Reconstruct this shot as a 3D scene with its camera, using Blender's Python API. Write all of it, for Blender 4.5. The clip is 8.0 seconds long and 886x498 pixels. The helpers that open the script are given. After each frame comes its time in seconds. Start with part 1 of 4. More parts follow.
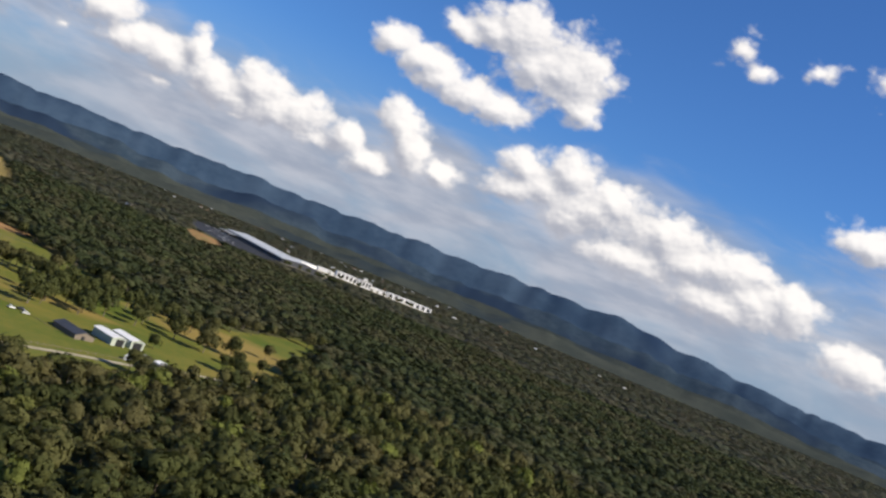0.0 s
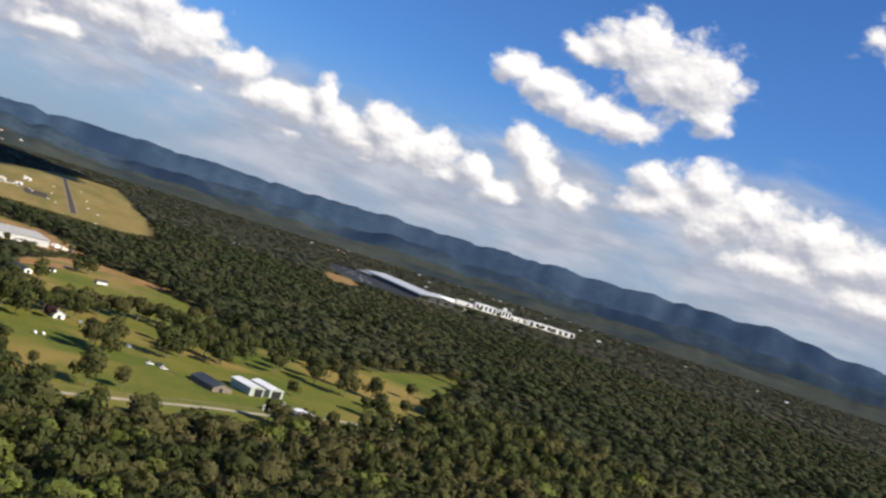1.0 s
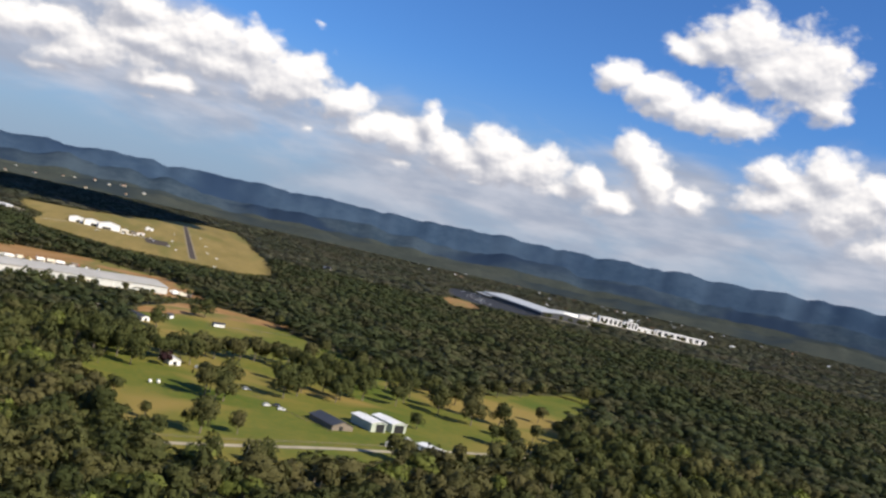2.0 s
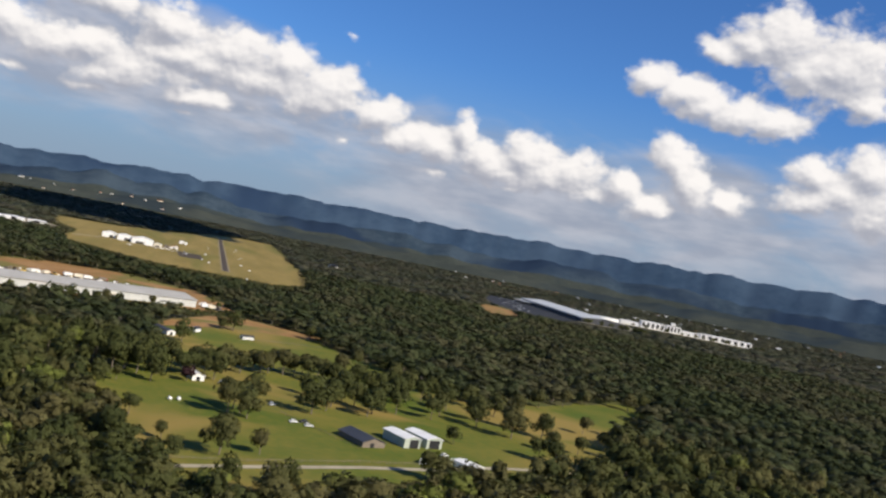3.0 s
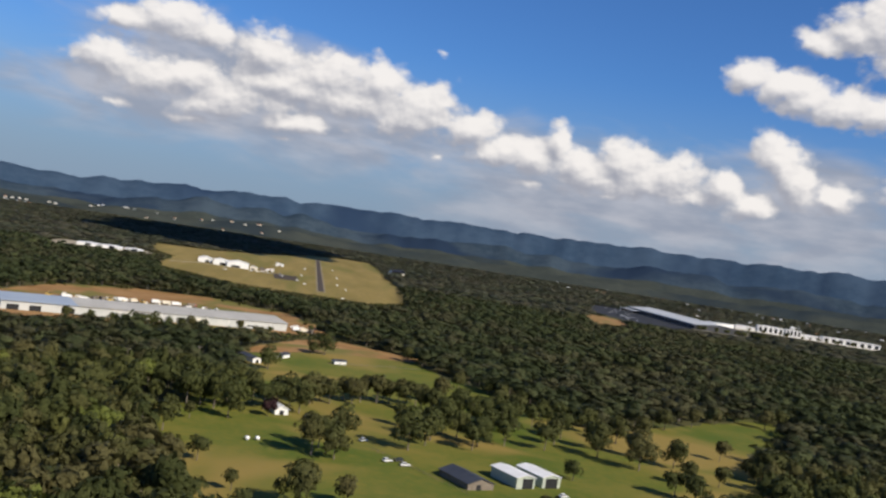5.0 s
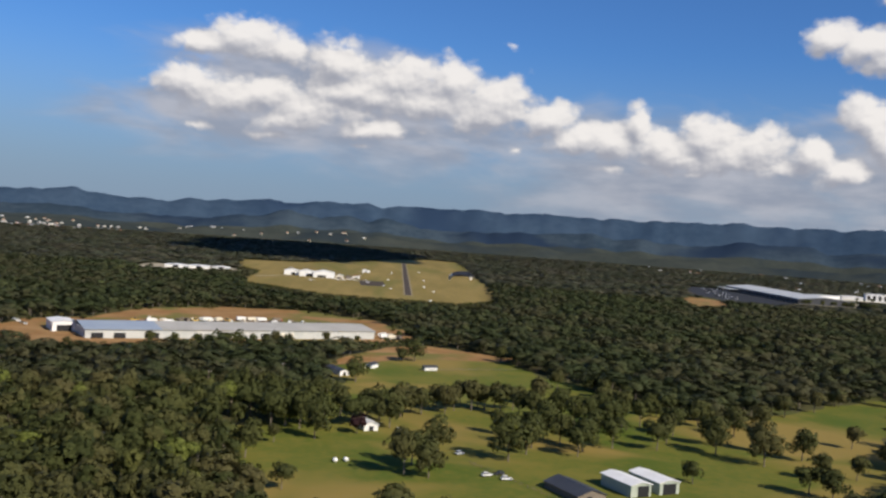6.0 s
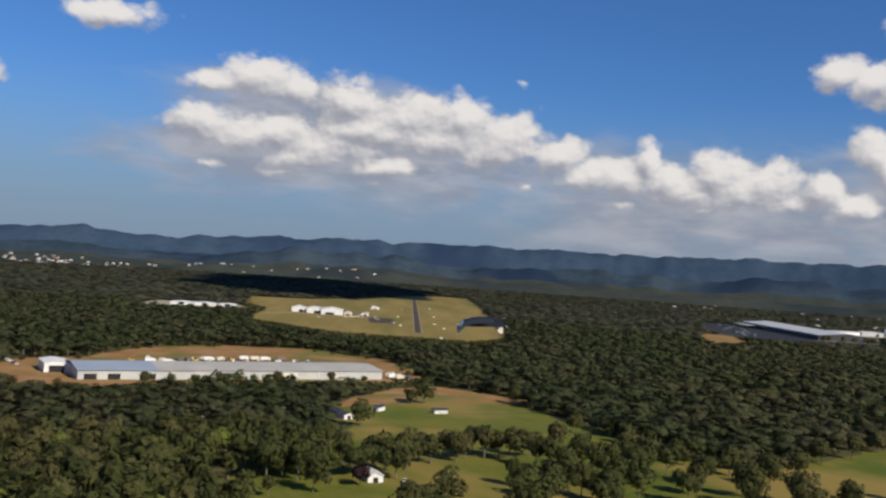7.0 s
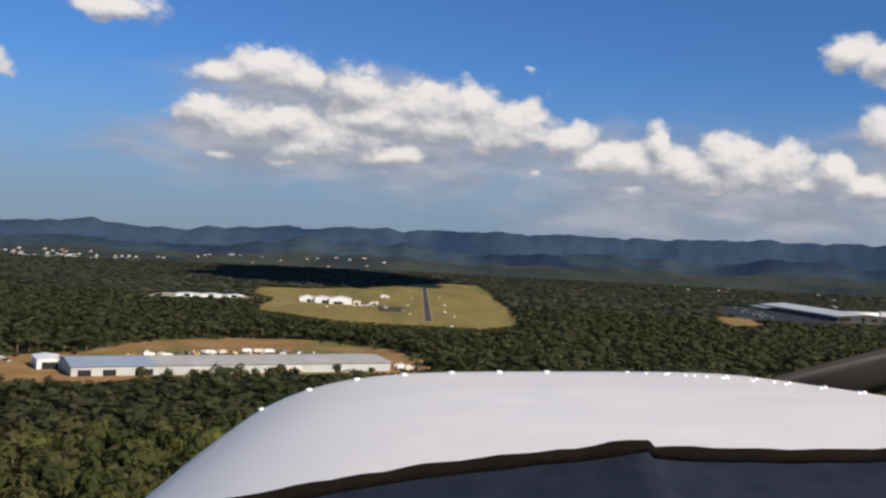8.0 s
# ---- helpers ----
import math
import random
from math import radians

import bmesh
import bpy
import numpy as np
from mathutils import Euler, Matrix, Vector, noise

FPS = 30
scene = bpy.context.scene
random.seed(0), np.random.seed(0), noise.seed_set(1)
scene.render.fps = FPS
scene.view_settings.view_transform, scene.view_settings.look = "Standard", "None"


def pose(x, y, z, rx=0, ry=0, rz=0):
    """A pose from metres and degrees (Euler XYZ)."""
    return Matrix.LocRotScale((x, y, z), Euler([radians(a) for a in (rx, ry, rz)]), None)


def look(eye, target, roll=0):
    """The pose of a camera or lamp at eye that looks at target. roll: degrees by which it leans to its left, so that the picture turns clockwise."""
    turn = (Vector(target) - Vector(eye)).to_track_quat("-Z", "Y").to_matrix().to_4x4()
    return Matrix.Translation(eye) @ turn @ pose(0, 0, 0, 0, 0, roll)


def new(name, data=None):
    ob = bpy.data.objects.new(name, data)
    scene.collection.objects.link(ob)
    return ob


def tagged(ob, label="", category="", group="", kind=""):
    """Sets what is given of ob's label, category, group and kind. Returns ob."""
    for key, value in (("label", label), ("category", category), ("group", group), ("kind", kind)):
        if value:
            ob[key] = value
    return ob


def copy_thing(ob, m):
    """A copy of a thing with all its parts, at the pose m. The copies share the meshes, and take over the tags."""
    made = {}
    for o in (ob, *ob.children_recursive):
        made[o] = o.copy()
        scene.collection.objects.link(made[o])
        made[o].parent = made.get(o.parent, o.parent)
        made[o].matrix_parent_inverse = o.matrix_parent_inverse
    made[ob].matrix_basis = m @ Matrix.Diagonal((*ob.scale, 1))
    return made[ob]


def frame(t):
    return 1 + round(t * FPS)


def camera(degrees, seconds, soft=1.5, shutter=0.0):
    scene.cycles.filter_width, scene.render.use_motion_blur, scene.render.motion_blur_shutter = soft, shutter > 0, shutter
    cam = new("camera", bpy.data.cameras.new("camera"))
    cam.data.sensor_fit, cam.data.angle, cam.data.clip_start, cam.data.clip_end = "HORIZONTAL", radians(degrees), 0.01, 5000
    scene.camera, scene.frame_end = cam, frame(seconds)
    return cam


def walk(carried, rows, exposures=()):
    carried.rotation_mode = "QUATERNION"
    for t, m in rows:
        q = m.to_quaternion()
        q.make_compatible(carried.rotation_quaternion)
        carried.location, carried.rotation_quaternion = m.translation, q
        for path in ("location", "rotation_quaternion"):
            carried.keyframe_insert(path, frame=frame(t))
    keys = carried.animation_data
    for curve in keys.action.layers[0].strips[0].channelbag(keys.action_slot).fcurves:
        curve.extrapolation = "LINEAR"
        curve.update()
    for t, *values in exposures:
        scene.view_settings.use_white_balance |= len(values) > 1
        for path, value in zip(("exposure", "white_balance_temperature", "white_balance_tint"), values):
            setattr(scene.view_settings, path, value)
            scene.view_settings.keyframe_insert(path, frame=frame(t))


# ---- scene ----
from collections import defaultdict

# ---- the camera and its flight ----
cam = camera(48.4, 8.0, soft=2.5)


def flown(x, y, z, tilt, turn, lean):
    return pose(x, y, z, tilt, 0, turn) @ pose(0, 0, 0, 0, 0, lean)


LAST = flown(-15.12, 0.00, 88.34, 90.137, -1.344, 2.864)
PATH = [
    (0.0, flown(-72.60, -245.71, 100.62, 91.535, -30.439, 22.404)),
    (0.4, flown(-66.23, -234.53, 99.98, 91.169, -27.303, 21.854)),
    (0.7, flown(-61.87, -225.98, 99.49, 90.942, -24.969, 19.886)),
    (1.0, flown(-57.85, -217.31, 99.00, 90.417, -22.471, 17.745)),
    (1.5, flown(-51.74, -202.65, 98.26, 89.900, -18.634, 15.296)),
    (2.1, flown(-44.88, -185.08, 96.92, 89.804, -15.213, 12.568)),
    (3.5, flown(-31.12, -143.92, 93.69, 90.084, -12.963, 11.698)),
    (4.0, flown(-27.59, -128.39, 93.08, 90.661, -12.006, 12.443)),
    (4.5, flown(-25.63, -112.46, 92.51, 90.422, -10.360, 13.924)),
    (5.0, flown(-23.71, -96.46, 91.62, 89.587, -7.618, 8.812)),
    (5.2, flown(-22.90, -90.08, 91.28, 88.976, -6.207, 6.860)),
    (6.3, flown(-18.30, -54.77, 90.73, 89.012, -2.065, 3.612)),
    (6.5, flown(-17.96, -48.34, 90.45, 89.883, -2.007, 3.140)),
    (7.0, flown(-17.42, -32.20, 89.87, 90.893, -1.899, 3.874)),
    (7.4, flown(-16.66, -19.30, 89.35, 90.944, -1.786, 3.188)),
    (8.0, LAST),
]
walk(cam, PATH, exposures=[(0.0, 0.42), (1.0, 0.52), (2.1, 0.52), (3.5, 0.24), (5.0, 0.22), (6.5, 0.10), (7.2, 0.0), (8.0, 0.10)])

# ---- sky, clouds and sun ----
SUN_AZ, SUN_EL = 134.0, 35.5
world = bpy.data.worlds.new("sky")
scene.world = world
world.use_nodes = True


class Tree:
    """Short hand for wiring nodes."""

    def __init__(self, tree):
        self.t = tree

    def node(self, kind, ins=(), **props):
        n = self.t.nodes.new(kind)
        if "operation" in props:
            n.operation = props["operation"]
        if "use_clamp" in props:
            n.use_clamp = props["use_clamp"]
        if "data_type" in props:
            n.data_type, n.clamp_factor = props["data_type"], props["clamp_factor"]
        if "interpolation_type" in props:
            n.interpolation_type = props["interpolation_type"]
        if "node_tree" in props:
            n.node_tree = props["node_tree"]
        if "feature" in props:
            n.feature = props["feature"]
        for k, v in dict(ins).items():
            if hasattr(v, "is_output"):
                self.t.links.new(v, n.inputs[k])
            else:
                n.inputs[k].default_value = v
        return n

    def math(self, op, a, b=0.0, clamp=False):
        return self.node("ShaderNodeMath", {0: a, 1: b}, operation=op, use_clamp=clamp).outputs[0]

    def vec(self, op, a, b=(0, 0, 0)):
        n = self.node("ShaderNodeVectorMath", {0: a, 1: b}, operation=op)
        return n.outputs["Value"] if op in ("LENGTH", "DOT_PRODUCT") else n.outputs[0]

    def noise(self, vector, scale, detail=4.0, rough=0.5, distortion=0.0):
        return self.node("ShaderNodeTexNoise", {"Vector": vector, "Scale": scale, "Detail": detail, "Roughness": rough,
                                                "Distortion": distortion}).outputs["Fac"]

    def mix(self, fac, a, b):
        n = self.node("ShaderNodeMix", {0: fac}, data_type="RGBA", clamp_factor=True)
        for s, v in ((n.inputs[6], a), (n.inputs[7], b)):
            if hasattr(v, "is_output"):
                self.t.links.new(v, s)
            else:
                s.default_value = (*v, 1)
        return n.outputs[2]

    def ramp(self, fac, low, high, a=0.0, b=1.0, smooth=True):
        n = self.node("ShaderNodeMapRange", {"Value": fac, "From Min": low, "From Max": high, "To Min": a, "To Max": b},
                      interpolation_type="SMOOTHSTEP" if smooth else "LINEAR")
        return n.outputs[0]


# cumulus heaps: bearing to the left of north, height above the horizon, half width, half height, lean (degrees)
HEAPS = [
    # the long bank over the airfield
    (9.4, 10.1, 2.5, 0.95, 0), (11.6, 9.6, 2.0, 0.55, 4), (7.2, 9.7, 1.3, 0.8, 0),
    (4.0, 9.2, 2.0, 1.1, 0), (0.4, 8.6, 2.6, 1.15, 8), (-2.6, 8.7, 1.8, 1.1, 0), (-5.2, 7.8, 2.2, 1.1, 14), (-8.2, 6.9, 1.9, 0.85, 14),
    (3.0, 7.8, 3.2, 0.8, 6), (12.2, 7.4, 2.2, 1.0, -6), (9.6, 6.6, 2.6, 0.8, 10), (6.0, 5.9, 3.2, 0.65, 8), (1.8, 5.6, 2.4, 0.55, 6),
    (11.8, 4.9, 1.8, 0.5, 0, 0.3), (7.6, 4.7, 3.2, 0.5, 0, 0.42), (2.4, 4.5, 2.4, 0.5, 0, 0.5), (-3.5, 5.2, 1.5, 0.6, 0, 0.62), (-6.5, 4.9, 1.3, 0.55, 0, 0.62),
    (1.5, 7.5, 3.0, 0.9, 4), (-1.5, 7.5, 3.0, 1.0, 6), (-4.6, 7.0, 3.0, 0.9, 8), (8.6, 7.1, 3.0, 0.9, 6), (5.4, 6.6, 3.0, 0.7, 4), (2.8, 6.3, 3.0, 0.6, 4, 0.1), (-10.4, 6.0, 1.6, 0.75, 6),
    (-13.4, 6.9, 0.8, 0.95, 0), (-11.9, 5.8, 1.9, 0.9, 0), (-14.6, 5.7, 1.8, 0.85, 0), (-17.2, 6.3, 1.9, 1.15, 0), (-20.0, 5.9, 1.7, 0.95, 6),
    (-22.8, 5.6, 1.1, 0.9, 0), (-24.4, 4.7, 1.5, 0.7, 6), (-12.0, 4.1, 1.9, 0.55, 0, 0.38), (-16.4, 4.0, 2.8, 0.5, 0, 0.45), (-9.6, 5.8, 1.6, 0.7, 6), (-21.0, 4.6, 2.4, 0.8, 0, 0.2), (-18.6, 5.4, 3.0, 1.0, 4), (-15.4, 5.3, 2.4, 0.9, 0),
    # the standing egg and its foot
    (-25.2, 7.7, 1.15, 1.2, 25), (-26.5, 6.5, 1.2, 1.3, 25), (-28.6, 5.6, 1.3, 0.6, 10),
    # two clouds higher up
    (-24.9, 11.3, 1.6, 0.8, 10), (-28.4, 10.5, 2.0, 0.8, 10), (-28.6, 14.4, 2.0, 1.0, -10), (-25.8, 7.1, 1.2, 1.2, 25),
    (-34.5, 7.4, 2.4, 1.0, 0), (-37.5, 7.0, 2.6, 1.0, 0), (-44.0, 6.2, 3.0, 1.0, 0), (-48.0, 5.4, 3.0, 1.0, 0),
    (-23.3, 11.7, 1.4, 0.75, 10), (-26.4, 10.7, 1.8, 0.75, 12), (-30.4, 10.4, 2.0, 0.85, 8),
    (-29.9, 15.0, 2.6, 1.5, -6), (-33.4, 14.0, 2.9, 1.8, 6), (-31.6, 13.4, 2.2, 1.2, 0), (-35.0, 12.1, 1.2, 0.9, 0), (-27.0, 13.7, 1.6, 0.6, -14),
    # the heap to the right
    (-33.2, 8.1, 1.7, 0.9, 0), (-35.8, 8.6, 1.7, 1.1, 0), (-38.6, 7.8, 2.2, 1.0, 4), (-42.0, 7.2, 2.4, 1.1, 4), (-46.0, 6.6, 2.6, 1.1, 4),
    (-49.8, 5.9, 2.0, 1.1, 0), (-36.6, 6.3, 1.8, 1.0, 20), (-40.5, 5.2, 3.0, 0.9, 6), (-46.5, 4.6, 3.6, 0.8, 0), (-33.0, 6.6, 2.2, 0.7, 6),
    (-54.0, 4.0, 2.4, 1.0, 0), (-52.6, 10.4, 2.4, 0.9, 0), (-42.2, 18.2, 2.4, 1.5, 50, 0.35), (-43.6, 17.2, 1.6, 0.9, 0, 0.3), (-46.6, 18.2, 1.9, 1.0, 10, 0.35), (-50.2, 18.6, 1.8, 1.8, 60, 0.3),
    # the far left bank, a lone puff and the bits along the edges
    (17.6, 12.5, 2.7, 0.62, 4), (-5.9, 10.7, 1.0, 0.75, 0, 0.52), (-25.6, 11.3, 2.2, 0.7, 0),
    (26.0, 9.0, 3.0, 1.0, 0), (32.0, 6.0, 4.0, 1.0, 0), (-60.0, 8.0, 4.0, 1.6, 0), (-70.0, 12.0, 5.0, 2.0, 0),
    (60.0, 14.0, 6.0, 2.4, 0), (100.0, 10.0, 8.0, 2.6, 0), (150.0, 16.0, 9.0, 3.0, 0), (-150.0, 12.0, 9.0, 3.0, 0), (-110.0, 20.0, 7.0, 3.0, 0),
]

field = bpy.data.node_groups.new("cumulus", "ShaderNodeTree")
field.interface.new_socket("Vector", in_out="INPUT", socket_type="NodeSocketVector")
field.interface.new_socket("Heap", in_out="OUTPUT", socket_type="NodeSocketFloat")
field.interface.new_socket("Thick", in_out="OUTPUT", socket_type="NodeSocketFloat")
F = Tree(field)
place = F.node("NodeGroupInput").outputs["Vector"]
warp = F.node("ShaderNodeTexNoise", {"Vector": place, "Scale": 0.5, "Detail": 3.0, "Roughness": 0.55})
bent = F.vec("ADD", place, F.vec("MULTIPLY", F.vec("SUBTRACT", warp.outputs["Color"], (0.5, 0.5, 0.5)), (1.0, 0.65, 0.0)))
best = None
for az, el, wide, high, lean, *thin in HEAPS:
    if not thin:
        el, high = el - 0.2 * high, high * 1.24
    off = F.vec("SUBTRACT", bent, (az, el, 0))
    c, s = math.cos(radians(-lean)), math.sin(radians(-lean))
    u = F.vec("DOT_PRODUCT", off, (c / wide, s / wide, 0))
    v = F.vec("DOT_PRODUCT", off, (-s / high, c / high, 0))
    d = F.math("SUBTRACT", 1.0, F.math("SQRT", F.math("ADD", F.math("MULTIPLY", u, u), F.math("MULTIPLY", v, v))))
    if thin:
        d = F.math("SUBTRACT", d, thin[0] + 0.2)
    best = d if best is None else F.node("ShaderNodeMath", {0: best, 1: d, 2: 0.45}, operation="SMOOTH_MAX").outputs[0]
flat = F.vec("MULTIPLY", place, (0.8, 1.1, 1.0))
puffs = F.node("ShaderNodeTexVoronoi", {"Vector": F.vec("ADD", flat, F.vec("MULTIPLY", warp.outputs["Color"], (0.9, 0.9, 0))), "Scale": 0.95,
                                        "Detail": 2.5, "Roughness": 0.5}, feature="F1").outputs["Distance"]
grain = F.noise(flat, 0.9, 7.0, 0.52)
heap = F.math("ADD", best, F.math("ADD", 0.52, F.math("MULTIPLY", F.math("SUBTRACT", grain, 0.5), 0.85)))
heap = F.math("ADD", heap, F.math("MULTIPLY", F.math("SUBTRACT", 0.42, puffs), 0.55))
out = F.node("NodeGroupOutput", {"Heap": heap, "Thick": best})

S = Tree(world.node_tree)
back = [n for n in world.node_tree.nodes if n.type == "BACKGROUND"][0]
air = S.node("ShaderNodeTexSky")
air.sky_type, air.sun_disc = "NISHITA", False
air.sun_elevation, air.sun_rotation = radians(SUN_EL), radians(SUN_AZ)
air.altitude, air.air_density, air.dust_density, air.ozone_density = 100.0, 1.0, 0.15, 3.0
sky = air.outputs[0]
sky = S.vec("MULTIPLY", sky, (0.47, 0.81, 1.30))
ways = S.node("ShaderNodeSeparateXYZ", {0: S.node("ShaderNodeTexCoord").outputs["Generated"]}).outputs
bearing = S.math("MULTIPLY", S.math("ARCTAN2", S.math("MULTIPLY", ways[0], -1.0), ways[1]), 180 / math.pi)
rise = S.math("MULTIPLY", S.math("ARCSINE", ways[2]), 180 / math.pi)
spot = S.node("ShaderNodeCombineXYZ", {0: bearing, 1: rise}).outputs[0]


def heaps(shift):
    n = S.node("ShaderNodeGroup", {"Vector": S.vec("ADD", spot, shift)}, node_tree=field)
    return n.outputs["Heap"], n.outputs["Thick"]


here, thick = heaps((0, 0, 0))
lit, lit_thick = heaps((-0.35, 0.75, 0))
cover = S.ramp(here, -0.02, 0.62)
slope = S.math("ADD", S.math("MULTIPLY", S.math("SUBTRACT", here, lit), 0.6), S.math("MULTIPLY", S.math("SUBTRACT", thick, lit_thick), 1.25))
detail = []
for shift in ((0, 0, 0), (-0.10, 0.24, 0)):
    at = S.vec("ADD", S.vec("MULTIPLY", spot, (0.8, 1.1, 1.0)), shift)
    at = S.vec("ADD", at, S.vec("MULTIPLY", S.node("ShaderNodeTexNoise", {"Vector": at, "Scale": 1.3, "Detail": 3.0}).outputs["Color"], (0.5, 0.5, 0)))
    lumps = S.node("ShaderNodeTexVoronoi", {"Vector": at, "Scale": 1.25, "Detail": 2.0, "Roughness": 0.45}, feature="SMOOTH_F1").outputs["Distance"]
    detail.append(S.math("SUBTRACT", S.math("MULTIPLY", S.noise(at, 1.0, 5.0, 0.5), 0.9), lumps))
slope = S.math("ADD", slope, S.math("MULTIPLY", S.math("SUBTRACT", detail[0], detail[1]), 0.95))
bright = S.math("MULTIPLY", S.ramp(slope, -1.2, 1.3), S.ramp(thick, -0.35, 0.35, 0.66, 1.0))
grey = S.mix(bright, (4.5, 4.65, 5.4), (11.4, 10.9, 10.5))
# haze over the hills, and flat grey layers below the heaps
haze = S.mix(S.math("MULTIPLY", S.ramp(rise, 11.0, 0.0), 0.92), sky, (2.95, 3.9, 5.3))
shelf = None
for az, el, wide, high in ((3, 5.8, 13, 3.0), (6, 8.0, 9, 2.4), (10, 5.8, 8, 2.2), (-17, 4.0, 14, 3.4), (-27, 4.4, 8, 3.4), (-42, 4.8, 14, 4.4), (-60, 5, 12, 4)):
    u = S.vec("MULTIPLY", S.vec("SUBTRACT", spot, (az, el, 0)), (1 / wide, 1 / high, 0))
    d = S.math("SUBTRACT", 1.0, S.vec("LENGTH", u))
    shelf = d if shelf is None else S.math("MAXIMUM", shelf, d)
streaks = S.noise(S.vec("MULTIPLY", spot, (0.2, 0.6, 1.0)), 0.8, 4.0, 0.52, 0.5)
veil = S.ramp(S.math("ADD", S.math("MULTIPLY", shelf, 0.9), S.math("MULTIPLY", S.math("SUBTRACT", streaks, 0.5), 1.5)), -0.3, 0.6, 0.0, 0.92)
layer = S.mix(S.ramp(S.noise(S.vec("MULTIPLY", spot, (0.3, 1.0, 1.0)), 0.8, 4.0, 0.5), 0.35, 0.68), (3.9, 4.3, 5.3), (5.8, 5.95, 6.7))
base = S.mix(veil, haze, layer)
clouds = S.mix(S.math("MULTIPLY", cover, 0.97), base, grey)
S.t.links.new(clouds, back.inputs["Color"])
back.inputs["Strength"].default_value = 0.070

sun = new("sun", bpy.data.lights.new("sun", "SUN"))
sun.data.energy, sun.data.angle, sun.data.color = 5.0, radians(0.53), (1.0, 0.91, 0.76)
sun.matrix_world = look((0, 0, 400), (-math.sin(radians(SUN_AZ)), -math.cos(radians(SUN_AZ)), 400 - math.tan(radians(SUN_EL))))


# ---- materials ----
def surface(name, a, b, scale=0.2, rough=0.85, bump=0.0, fine=8.0, metal=0.0, third=None, coat=0.0, per_object=0.0, per_island=0.0, own=False, stretch=None):
    """A surface that drifts between two colours in broad patches and in a finer grain. own: in the object's own coordinates."""
    m = bpy.data.materials.new(name)
    m.use_nodes = True
    n = Tree(m.node_tree)
    bsdf = [x for x in m.node_tree.nodes if x.type == "BSDF_PRINCIPLED"][0]
    where = n.node("ShaderNodeTexCoord").outputs["Object"] if own else n.node("ShaderNodeNewGeometry").outputs["Position"]
    if stretch:
        where = n.vec("MULTIPLY", where, stretch)
    broad = n.noise(where, scale, 4.0, 0.6)
    small = n.noise(where, scale * fine, 5.0, 0.65)
    fac = n.ramp(n.math("ADD", n.math("MULTIPLY", broad, 0.6), n.math("MULTIPLY", small, 0.4)), 0.36, 0.64)
    colour = n.mix(fac, a, b)
    if third:
        colour = n.mix(n.ramp(n.noise(where, scale * 0.43, 3.0, 0.6, 0.5), 0.48, 0.62), colour, third)
    shade = None
    if per_object:
        shade = n.math("ADD", 1 - per_object, n.math("MULTIPLY", n.node("ShaderNodeObjectInfo").outputs["Random"], 2 * per_object))
    if per_island:
        isle = n.math("ADD", 1 - per_island, n.math("MULTIPLY", n.node("ShaderNodeNewGeometry").outputs["Random Per Island"], 2 * per_island))
        shade = isle if shade is None else n.math("MULTIPLY", shade, isle)
    if shade is not None:
        colour = n.node("ShaderNodeVectorMath", {0: colour, 3: shade}, operation="SCALE").outputs[0]
    n.t.links.new(colour, bsdf.inputs["Base Color"])
    n.t.links.new(n.ramp(small, 0.3, 0.7, max(rough - 0.08, 0.02), min(rough + 0.08, 1.0)), bsdf.inputs["Roughness"])
    bsdf.inputs["Metallic"].default_value = metal
    bsdf.inputs["Coat Weight"].default_value = coat
    bsdf.inputs["Specular IOR Level"].default_value = 0.0 if rough >= 1.0 else 0.12 if rough > 0.8 else 0.35 if rough > 0.6 else 0.5
    if bump:
        n.t.links.new(n.node("ShaderNodeBump", {"Height": small, "Strength": bump, "Distance": 0.05}).outputs[0], bsdf.inputs["Normal"])
    return m


